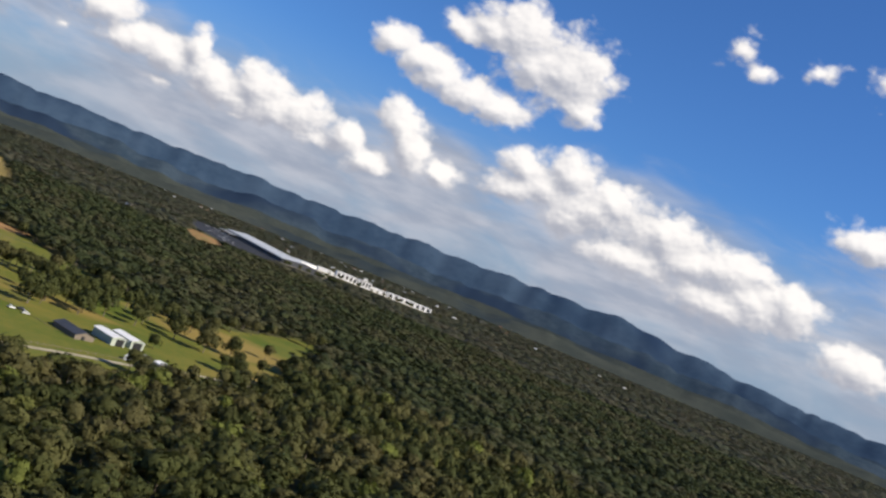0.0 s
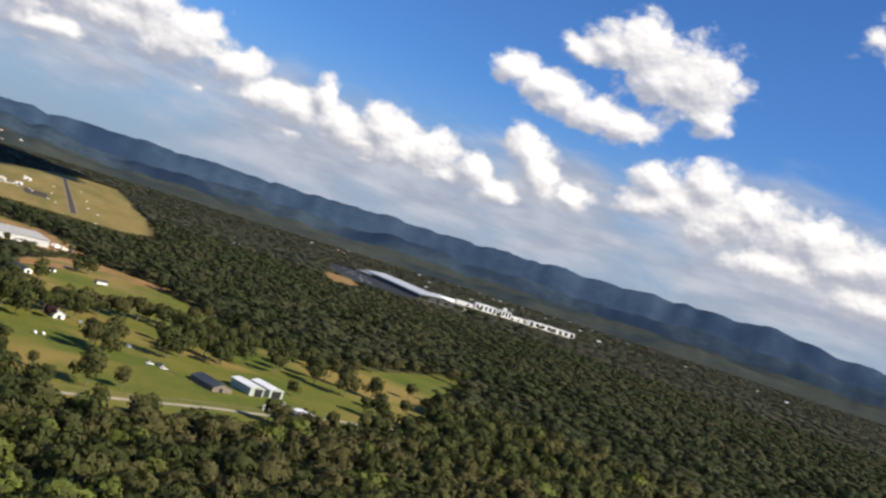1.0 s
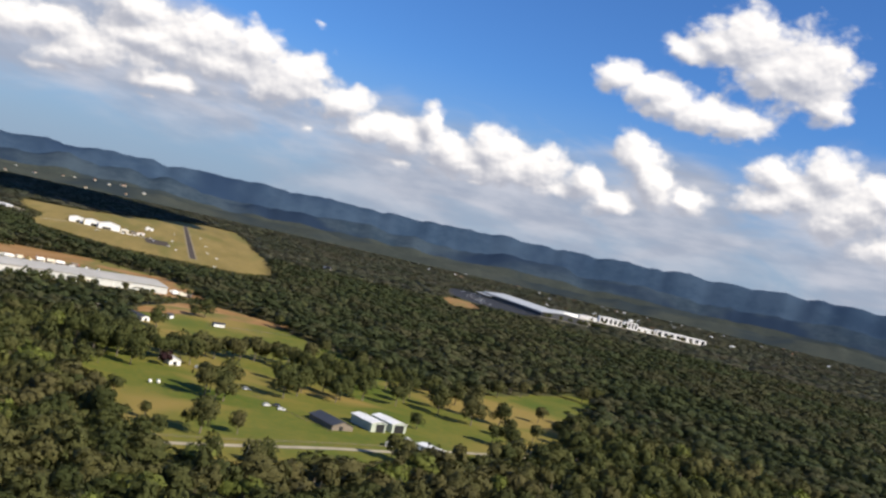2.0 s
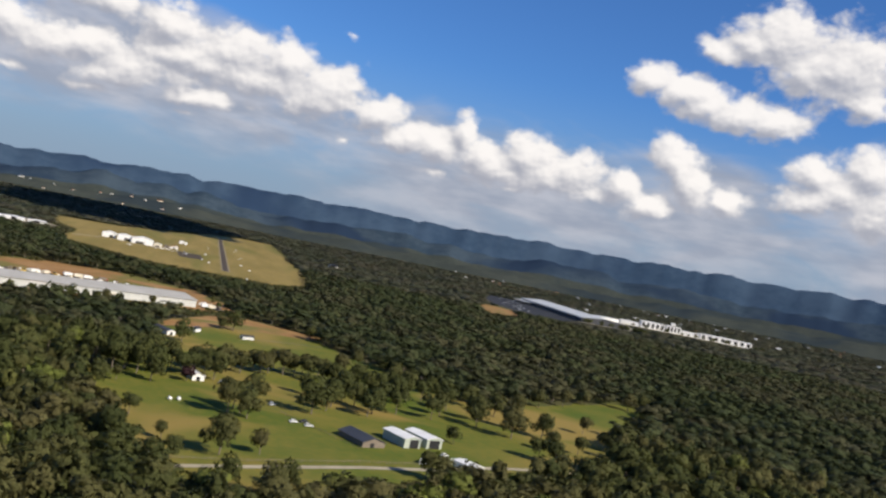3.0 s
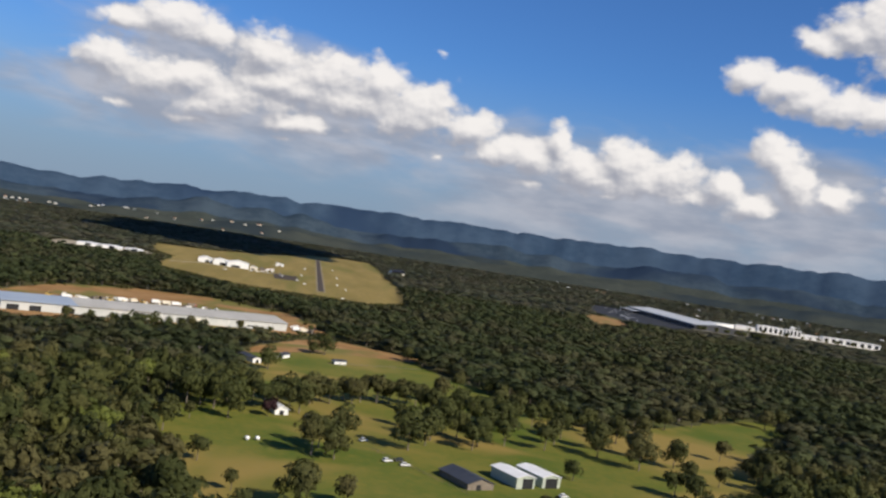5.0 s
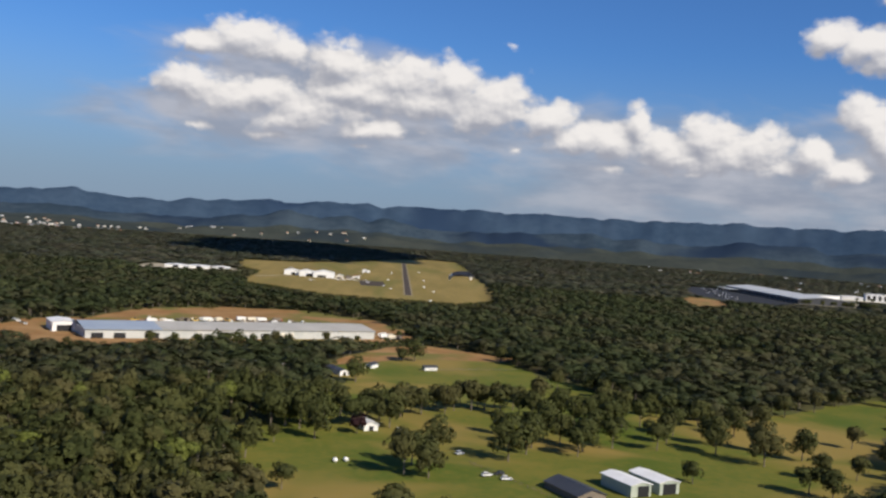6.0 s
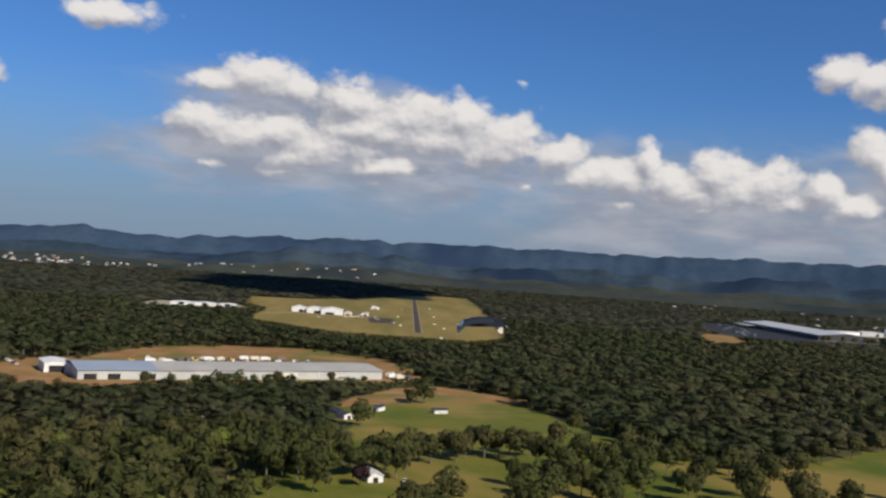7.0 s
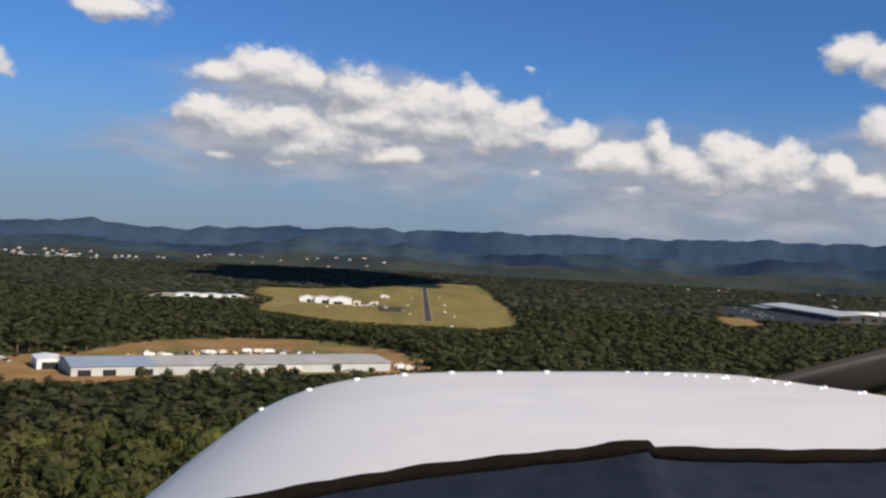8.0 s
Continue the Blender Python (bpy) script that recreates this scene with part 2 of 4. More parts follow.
def leaves(name, a, b, c, bright, ragged=0.0):
    """Foliage: a tone for each tree, drifts from stand to stand, a fine grain, and some light through the leaves."""
    m = bpy.data.materials.new(name)
    m.use_nodes = True
    n = Tree(m.node_tree)
    bsdf = [x for x in m.node_tree.nodes if x.type == "BSDF_PRINCIPLED"][0]
    end = [x for x in m.node_tree.nodes if x.type == "OUTPUT_MATERIAL"][0]
    where = n.node("ShaderNodeNewGeometry").outputs["Position"]
    own = n.node("ShaderNodeAttribute")
    own.attribute_name = "tree_tone"
    tone = own.outputs["Fac"]
    col = n.mix(tone, a, b)
    col = n.mix(n.ramp(n.math("ADD", n.noise(where, 0.006, 3.0, 0.6), n.math("MULTIPLY", tone, 0.22)), 0.52, 0.74), col, c)
    col = n.mix(n.ramp(tone, 0.92, 0.97), col, bright)
    grain = n.ramp(n.noise(where, 1.1, 4.0, 0.65), 0.3, 0.7, 0.72, 1.22)
    leaf = n.math("ADD", 0.90, n.math("MULTIPLY", n.node("ShaderNodeNewGeometry").outputs["Random Per Island"], 0.20))
    col = n.node("ShaderNodeVectorMath", {0: col, 3: n.math("MULTIPLY", grain, leaf)}, operation="SCALE").outputs[0]
    n.t.links.new(col, bsdf.inputs["Base Color"])
    bsdf.inputs["Roughness"].default_value, bsdf.inputs["Specular IOR Level"].default_value = 0.8, 0.15
    thin = n.node("ShaderNodeBsdfTranslucent", {"Color": col})
    both = n.node("ShaderNodeMixShader", {0: 0.25})
    n.t.links.new(bsdf.outputs[0], both.inputs[1])
    n.t.links.new(thin.outputs[0], both.inputs[2])
    last = both
    if ragged:
        holes = n.noise(where, ragged, 2.0, 0.6)
        last = n.node("ShaderNodeMixShader", {0: n.ramp(holes, 0.53, 0.57)})
        n.t.links.new(both.outputs[0], last.inputs[1])
        n.t.links.new(n.node("ShaderNodeBsdfTransparent").outputs[0], last.inputs[2])
    n.t.links.new(last.outputs[0], end.inputs[0])
    return m


M = {
    "floor": surface("forest_floor", (0.062, 0.064, 0.024), (0.095, 0.085, 0.036), 0.03, 0.95, third=(0.080, 0.088, 0.026)),
    "grass": surface("pasture_grass", (0.074, 0.106, 0.014), (0.160, 0.146, 0.028), 0.018, 0.9, fine=14.0, third=(0.24, 0.175, 0.048)),
    "dry": surface("dry_grass", (0.185, 0.140, 0.040), (0.27, 0.20, 0.066), 0.02, 0.9, fine=9.0, third=(0.16, 0.140, 0.036), stretch=(1.0, 0.16, 1.0)),
    "earth": surface("bare_orange_earth", (0.24, 0.125, 0.046), (0.33, 0.20, 0.088), 0.035, 0.95, fine=12.0, third=(0.15, 0.14, 0.038)),
    "gravel": surface("pale_gravel", (0.30, 0.26, 0.19), (0.40, 0.35, 0.26), 0.15, 0.95),
    "tar": surface("tarmac", (0.056, 0.044, 0.036), (0.085, 0.068, 0.054), 0.05, 0.9),
    "asphalt": surface("dark_asphalt", (0.026, 0.028, 0.034), (0.040, 0.042, 0.048), 0.05, 0.9),
    "shoulder": surface("runway_shoulder", (0.24, 0.20, 0.13), (0.30, 0.25, 0.17), 0.05, 0.95),
    # distance haze is put into the hills' base colours, bluest on the far range
    "hills": surface("haze_tinted_hills", (0.027, 0.044, 0.064), (0.048, 0.068, 0.088), 0.0032, 1.0, fine=10.0, third=(0.020, 0.034, 0.060)),
    "foothills": surface("haze_tinted_foothills", (0.038, 0.046, 0.042), (0.056, 0.063, 0.054), 0.004, 1.0, fine=12.0, third=(0.030, 0.040, 0.045)),
    "far_hills": surface("haze_blue_far_hills", (0.031, 0.055, 0.092), (0.047, 0.075, 0.116), 0.0025, 1.0, fine=9.0, third=(0.024, 0.043, 0.080)),
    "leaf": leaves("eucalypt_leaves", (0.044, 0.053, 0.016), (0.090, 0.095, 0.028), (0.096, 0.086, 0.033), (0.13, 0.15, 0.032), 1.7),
    # paler and greyer than the near leaves: haze mixed into the leaf colour
    "leaf_far": leaves("haze_paled_far_leaves", (0.060, 0.068, 0.037), (0.080, 0.086, 0.047), (0.102, 0.092, 0.058), (0.09, 0.095, 0.05)),
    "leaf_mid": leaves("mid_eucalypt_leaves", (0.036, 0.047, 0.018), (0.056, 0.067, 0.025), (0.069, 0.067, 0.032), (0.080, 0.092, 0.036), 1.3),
    "leaf_red": leaves("purple_leaves", (0.035, 0.016, 0.018), (0.05, 0.022, 0.022), (0.03, 0.02, 0.02), (0.05, 0.022, 0.022)),
    "bark": surface("pale_bark", (0.13, 0.105, 0.08), (0.22, 0.185, 0.145), 0.8, 0.9),
    "white": surface("white_painted_steel", (0.72, 0.71, 0.68), (0.82, 0.81, 0.79), 0.15, 0.5),
    "cream": surface("cream_sheeting", (0.60, 0.54, 0.42), (0.70, 0.64, 0.52), 0.1, 0.6),
    "greyroof": surface("grey_roof_sheeting", (0.34, 0.33, 0.305), (0.41, 0.395, 0.37), 0.04, 0.85),
    "blueroof": surface("blue_grey_roof_sheeting", (0.24, 0.29, 0.37), (0.29, 0.34, 0.41), 0.05, 0.75),
    "paleroof": surface("pale_zinc_roof", (0.40, 0.42, 0.44), (0.48, 0.50, 0.52), 0.04, 0.7),
    "wall": surface("grey_wall_sheeting", (0.42, 0.43, 0.41), (0.52, 0.52, 0.49), 0.08, 0.6),
    "green": surface("pale_green_sheeting", (0.36, 0.40, 0.33), (0.44, 0.47, 0.39), 0.2, 0.6),
    "darkroof": surface("charcoal_roof", (0.035, 0.037, 0.043), (0.055, 0.057, 0.062), 0.2, 0.55),
    # for black parts, and for panels that paint the shade inside openings
    "dark": surface("black_parts_and_opening_shade", (0.012, 0.012, 0.013), (0.02, 0.02, 0.022), 0.5, 0.7),
    "glass": surface("window_glass", (0.03, 0.04, 0.05), (0.05, 0.06, 0.07), 0.5, 0.08),
    "rubber": surface("black_rubber", (0.018, 0.018, 0.018), (0.03, 0.03, 0.03), 2.0, 0.8),
    "yellow": surface("yellow_machine_paint", (0.55, 0.36, 0.05), (0.62, 0.42, 0.08), 0.6, 0.5),
    "red": surface("rusty_red_paint", (0.22, 0.07, 0.04), (0.30, 0.10, 0.06), 0.6, 0.6),
    "wood": surface("weathered_timber", (0.16, 0.13, 0.10), (0.24, 0.20, 0.16), 1.2, 0.9),
    "tile": surface("terracotta_tiles", (0.30, 0.14, 0.08), (0.38, 0.19, 0.11), 0.3, 0.8, per_object=0.3),
    "cloud": surface("cloud_vapour", (0.8, 0.8, 0.8), (0.85, 0.85, 0.85), 0.004, 1.0),
    "cowl": surface("white_gloss_paint", (0.95, 0.875, 0.775), (0.955, 0.885, 0.79), 1.5, 0.38, coat=0.12, own=True),
    "seal": surface("dark_brown_seal", (0.006, 0.0045, 0.003), (0.012, 0.008, 0.005), 14.0, 0.92, 0.15, own=True),
    "dash": surface("dark_blue_glareshield", (0.008, 0.012, 0.024), (0.014, 0.019, 0.034), 5.0, 0.75, own=True),
    "prop": surface("dark_brown_blade", (0.016, 0.013, 0.011), (0.028, 0.022, 0.018), 3.0, 0.6, own=True),
    "rivet": surface("bright_rivet", (0.95, 0.95, 0.93), (0.97, 0.97, 0.97), 3.0, 0.22, own=True),
}


# ---- building blocks ----
def linked(name, bm, material, parent=None, smooth=False):
    me = bpy.data.meshes.new(name)
    bm.normal_update()
    bm.to_mesh(me)
    bm.free()
    mats = material if isinstance(material, (list, tuple)) else [material]
    for m in mats:
        me.materials.append(M[m])
    if smooth:
        me.polygons.foreach_set("use_smooth", [True] * len(me.polygons))
    ob = new(name, me)
    if parent:
        ob.parent = parent
    return ob


def part(name, bm, material, parent, label="", smooth=False):
    return tagged(linked(name, bm, material, parent, smooth), label)


def root(name, m, label, category, group=""):
    ob = new(name)
    ob.empty_display_size = 0.5
    ob.matrix_world = m
    return tagged(ob, label, category, group)


def sheet(name, points, material, z, label, category="ground", crumple=0.0, thick=0.0, fine=0):
    """A level patch of ground with a ragged edge."""
    rng = random.Random(name)
    pts = []
    for i, (x, y) in enumerate(points):
        x2, y2 = points[(i + 1) % len(points)]
        steps = max(1, int(math.hypot(x2 - x, y2 - y) / 14)) if crumple else 1
        for k in range(steps):
            pts.append((x + (x2 - x) * k / steps + rng.uniform(-crumple, crumple), y + (y2 - y) * k / steps + rng.uniform(-crumple, crumple)))
    bm = bmesh.new()
    face = bm.faces.new([bm.verts.new((x, y, z)) for x, y in pts])
    if face.calc_area() and (bm.normal_update() or face.normal.z < 0):
        face.normal_flip()
    bmesh.ops.triangulate(bm, faces=bm.faces[:])
    return tagged(linked(name, bm, material), label, category, kind="structure")


def slab(bm, x0, y0, z0, x1, y1, z1, mat=0):
    """Adds a box to a bmesh."""
    v = [bm.verts.new((x, y, z)) for z in (z0, z1) for x, y in ((x0, y0), (x1, y0), (x1, y1), (x0, y1))]
    for f in ((3, 2, 1, 0), (4, 5, 6, 7), (0, 1, 5, 4), (1, 2, 6, 5), (2, 3, 7, 6), (3, 0, 4, 7)):
        bm.faces.new([v[i] for i in f]).material_index = mat
    return bm


def box(x0, y0, z0, x1, y1, z1, bevel=0.0):
    bm = slab(bmesh.new(), x0, y0, z0, x1, y1, z1)
    if bevel:
        bmesh.ops.bevel(bm, geom=bm.edges[:], offset=bevel, segments=2, affect="EDGES")
    return bm


def prism(section, y0, y1):
    """A section in x, z carried from y0 to y1."""
    bm = bmesh.new()
    a = [bm.verts.new((x, y0, z)) for x, z in section]
    b = [bm.verts.new((x, y1, z)) for x, z in section]
    n = len(section)
    bm.faces.new(a)
    bm.faces.new(b[::-1])
    for i in range(n):
        bm.faces.new((a[i], b[i], b[(i + 1) % n], a[(i + 1) % n]))
    bmesh.ops.recalc_face_normals(bm, faces=bm.faces[:])
    return bm


def tube(points, radii, sides=8):
    """A round limb through points with a radius at each."""
    bm = bmesh.new()
    rings = []
    for i, p in enumerate(points):
        p = Vector(p)
        way = (Vector(points[min(i + 1, len(points) - 1)]) - Vector(points[max(i - 1, 0)])).normalized()
        side = way.orthogonal().normalized()
        up = way.cross(side)
        rings.append([bm.verts.new(p + (side * math.cos(a) + up * math.sin(a)) * radii[i]) for a in [2 * math.pi * k / sides for k in range(sides)]])
    for r, s in zip(rings, rings[1:]):
        for k in range(sides):
            bm.faces.new((r[k], r[(k + 1) % sides], s[(k + 1) % sides], s[k]))
    bm.faces.new(rings[0][::-1])
    bm.faces.new(rings[-1])
    bmesh.ops.recalc_face_normals(bm, faces=bm.faces[:])
    return bm


def inside(x, y, poly):
    """Which of the points lie inside the polygon."""
    px, py = np.array(poly, float).T
    qx, qy = np.roll(px, -1), np.roll(py, -1)
    res = np.zeros(np.shape(x), bool)
    for a, b, c, d in zip(px, py, qx, qy):
        if b != d:
            res ^= ((b > y) != (d > y)) & (x < (c - a) * (y - b) / (d - b) + a)
    return res


# ---- the ground, the hills and the clearings ----
RIDGE = [(-180, 0.5), (-70, 0.7), (-55, 0.95), (-49, 1.34), (-43, 1.95), (-38, 1.8), (-32, 1.68), (-25, 1.54), (-22, 1.49), (-16, 1.38), (-11.5, 1.32),
         (-2.8, 1.23), (1.5, 1.18), (8, 1.0), (11, 0.77), (16, 0.56), (17.4, 0.72), (18.4, 0.92), (20, 0.72), (23, 0.6), (35, 0.5), (180, 0.5)]


RANGES = ((4010, 0.20, 230, 0.7), (4330, 0.55, 300, 0.5), (4650, 1.0, 360, 0.0))


def hill(az, r):
    """Height of the hills at a bearing in degrees and a distance from the end of the flight: three ranges, one behind the other."""
    rise = math.tan(radians(np.interp(az, *zip(*RIDGE))))
    high = 0.0
    for k, (far, share, wide, uneven) in enumerate(RANGES):
        s = (r - far) / wide
        if share == 1.0 and s > 0:
            s *= 2.2
        if abs(s) >= 1:
            continue
        vary = noise.fractal((az * 0.11, 11.0 * k, 3.0), 1.0, 2.0, 3) * uneven
        top = (90 + far * rise) * share * (1 + (vary if share < 1 else 0)) + noise.fractal((az * 0.55, 7.0 + k, 3.0), 0.9, 2.0, 3) * (10 + 5 * k)
        high = max(high, max(top, 12) * (0.5 + 0.5 * math.cos(math.pi * s)))
    folds = noise.fractal((az * 0.45, r / 300, 9.0), 1.0, 2.0, 3)
    return high * (1 + 0.14 * folds * min(1.0, max(0.0, (4640 - r) / 250)))


def ground_sheet():
    bm = bmesh.new()
    rings = [0, 60, 150, 300, 500, 800, 1200, 1700, 2300, 3000, 3600, 4200, 4700]
    n = 96
    old = None
    for r in rings:
        if r == 0:
            row = [bm.verts.new((0, 0, 0))]
        else:
            row = [bm.verts.new((r * math.sin(2 * math.pi * k / n), r * math.cos(2 * math.pi * k / n), 0)) for k in range(n)]
        if old:
            for k in range(n):
                if len(old) == 1:
                    bm.faces.new((old[0], row[(k + 1) % n], row[k]))
                else:
                    bm.faces.new((old[k], old[(k + 1) % n], row[(k + 1) % n], row[k]))
        old = row
    bmesh.ops.recalc_face_normals(bm, faces=bm.faces[:])
    return tagged(linked("ground", bm, "floor"), "flat brown forest floor reaching to the hills", "ground", kind="structure")


def hill_range():
    bm = bmesh.new()
    azs = np.concatenate([np.arange(-180, -66, 3.0), np.arange(-66, 38, 0.3), np.arange(38, 180, 3.0)])
    rs = list(range(3780, 4821, 40))
    grid = []
    for az in azs:
        a = radians(az)
        grid.append([bm.verts.new((-r * math.sin(a), r * math.cos(a), hill(az, r) - 2.0)) for r in rs])
    for i in range(len(azs)):
        a, b = grid[i], grid[(i + 1) % len(azs)]
        for k in range(len(rs) - 1):
            # each range farther back takes a bluer, haze-tinted material
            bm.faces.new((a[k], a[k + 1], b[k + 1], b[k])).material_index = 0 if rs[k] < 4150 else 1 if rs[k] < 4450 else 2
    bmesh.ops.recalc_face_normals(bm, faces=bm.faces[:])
    return tagged(linked("hills_backdrop", bm, ["foothills", "hills", "far_hills"], smooth=True), "distant wooded hills along the horizon, haze coloured in as blue-green", "hills", kind="structure")


ground_sheet()
hill_range()

PADDOCK = [(-85, 345), (-66, 286), (-50, 225), (-30, 180), (0, 165), (35, 200), (75, 225), (120, 262), (165, 290), (200, 330), (230, 410), (330, 560), (300, 555),
           (215, 490), (160, 440), (138, 440), (122, 480), (100, 530), (68, 600), (63, 634), (-5, 614), (-52, 560), (-56, 505), (-44, 480), (-60, 420)]
STRIP = [(-62, 552), (-40, 576), (-5, 608), (30, 620), (63, 628), (72, 646), (10, 692), (-22, 667), (-52, 592)]
YARD = [(-300, 560), (-215, 575), (-120, 640), (-20, 695), (2, 730), (-5, 790), (-36, 860), (-105, 915), (-185, 900), (-250, 835), (-262, 740), (-300, 700)]
AIRFIELD = [(-230, 1290), (-174, 1230), (-104, 1150), (-39, 1136), (14, 1140), (59, 1129), (114, 1215), (128, 1400), (137, 1639), (154, 2650), (80, 2700),
            (-30, 2560), (-81, 2330), (-218, 2010), (-330, 1960), (-300, 1700), (-240, 1560)]
WHITE_YARD = [(-420, 1440), (-270, 1490), (-260, 1570), (-330, 1640), (-430, 1600)]
FACTORY = [(712, 1692), (840, 1692), (940, 1980), (1255, 1915), (1264, 1985), (940, 2060), (840, 2125), (712, 2125)]
CAR_PARK = [(540, 1800), (565, 1660), (640, 1610), (711, 1692), (711, 2125), (640, 2150)]
DIRT = [(506, 1700), (548, 1640), (510, 1450), (444, 1415), (440, 1480)]
CLEAR = [(PADDOCK, 11), (STRIP, 5), (YARD, 6), (AIRFIELD, 12), (WHITE_YARD, 7), (FACTORY, 4), (DIRT, 10), (CAR_PARK, 3)]

sheet("pasture", PADDOCK, "grass", 0.06, "green pasture with yellowing patches", "grass", 5.0)
sheet("orange_earth_strip", STRIP, "earth", 0.10, "strip of orange bare earth and thin grass", "bare earth", 2.0)
sheet("works_yard", YARD, "earth", 0.08, "bare orange earth yard round the warehouse", "yard", 3.0)
sheet("airfield_grass", AIRFIELD, "dry", 0.07, "dry yellow grass of a small airfield", "grass", 4.0)
sheet("white_shed_yard", WHITE_YARD, "gravel", 0.07, "pale gravel yard among trees", "yard", 3.0)
sheet("factory_ground", FACTORY, "gravel", 0.07, "pale gravel ground round a factory", "yard", 3.0)
sheet("car_park", CAR_PARK, "asphalt", 0.07, "dark tarmac car park before a factory", "car park", 2.0)
sheet("dirt_patch", DIRT, "earth", 0.07, "patch of orange bare earth between trees", "bare earth", 3.0)
sheet("runway_shoulder", [(-6, 1232), (6, 1232), (6, 2340), (-6, 2340)], "shoulder", 0.11, "pale gravel edge of a runway", "runway")
sheet("runway", [(-4.2, 1238), (4.2, 1238), (4.2, 2331), (-4.2, 2331)], "tar", 0.15, "narrow dark tarmac runway across dry grass", "runway")
sheet("apron", [(-75, 1500), (-37, 1512), (-32, 1392), (-68, 1380)], "tar", 0.12, "dark tarmac parking apron on dry grass", "apron", 1.0)


def track(name, line, width, material, z, label):
    pts = [Vector((*p, 0)) for p in line]
    left, right = [], []
    for i, p in enumerate(pts):
        way = (pts[min(i + 1, len(pts) - 1)] - pts[max(i - 1, 0)]).normalized()
        side = Vector((-way.y, way.x, 0)) * width / 2
        left.append((p + side)[:2])
        right.append((p - side)[:2])
    return sheet(name, left + right[::-1], material, z, label, "road")


track("gravel_road", [(-45, 190), (-31, 196), (-4, 209), (43, 233), (75, 246), (111, 268), (156, 284), (200, 305)], 4.0, "gravel", 0.12,
      "pale gravel road across pasture")
track("footpath", [(-58, 262), (-51, 239), (-40, 206), (-34, 190)], 1.6, "floor", 0.10, "dark trodden path across grass")


# ---- trees ----
def crown_template(rng, clumps, size, blobs, squash=0.55, up=0.2):
    """Leaf clumps set on the outsides of several heaps; x, y within about 1, z from 0.35 to 1 of the tree's height.
    Gives the corners and, for each, the way that the crown bulges there."""
    heaps_ = []
    for k in range(blobs):
        a, d = rng.uniform(0, 2 * math.pi), rng.uniform(0.0, 0.62)
        heaps_.append((d * math.cos(a), d * math.sin(a), rng.uniform(0.52, 0.84) - 0.16 * d, rng.uniform(0.30, 0.50)))
    corners, bulge = [], []
    for k in range(clumps):
        hx, hy, hz, hr = rng.choice(heaps_)
        n = Vector((rng.gauss(0, 1), rng.gauss(0, 1), rng.gauss(0.25, 0.8))).normalized()
        p = Vector((hx, hy, hz)) + Vector((n.x * hr, n.y * hr, n.z * hr * 0.42)) * rng.uniform(0.75, 1.08)
        face = (n + Vector((rng.gauss(0, 0.35), rng.gauss(0, 0.35), rng.gauss(up, 0.35)))).normalized()
        s = face.orthogonal().normalized()
        t = face.cross(s)
        a = rng.uniform(0, 6.28)
        s, t = s * math.cos(a) + t * math.sin(a), t * math.cos(a) - s * math.sin(a)
        s, t = Vector((s.x, s.y, s.z * squash)), Vector((t.x, t.y, t.z * squash))
        w, h = size * rng.uniform(0.7, 1.3), size * rng.uniform(0.6, 1.1)
        for c in (p - s * w, p - t * h * rng.uniform(0.6, 1.2), p + s * w, p + t * h * rng.uniform(0.6, 1.2)):
            corners.append(c)
            out = Vector((c.x - hx, c.y - hy, (c.z - hz) * 2.2)) / hr + 0.8 * Vector((c.x, c.y, (c.z - 0.5) * 2.0)) + 0.35 * n + Vector((0, 0, up))
            bulge.append(out.normalized())
    return np.array(corners), np.array(bulge)


def trunk_template(sides):
    rows = []
    for i in range(sides):
        a = 2 * math.pi * i / sides
        rows.append((0.035 * math.cos(a), 0.035 * math.sin(a), 0.0))
    for i in range(sides):
        a = 2 * math.pi * i / sides
        rows.append((0.015 * math.cos(a), 0.015 * math.sin(a), 0.62))
    faces = [(i, (i + 1) % sides, sides + (i + 1) % sides, sides + i) for i in range(sides)]
    return np.array(rows), np.array(faces)


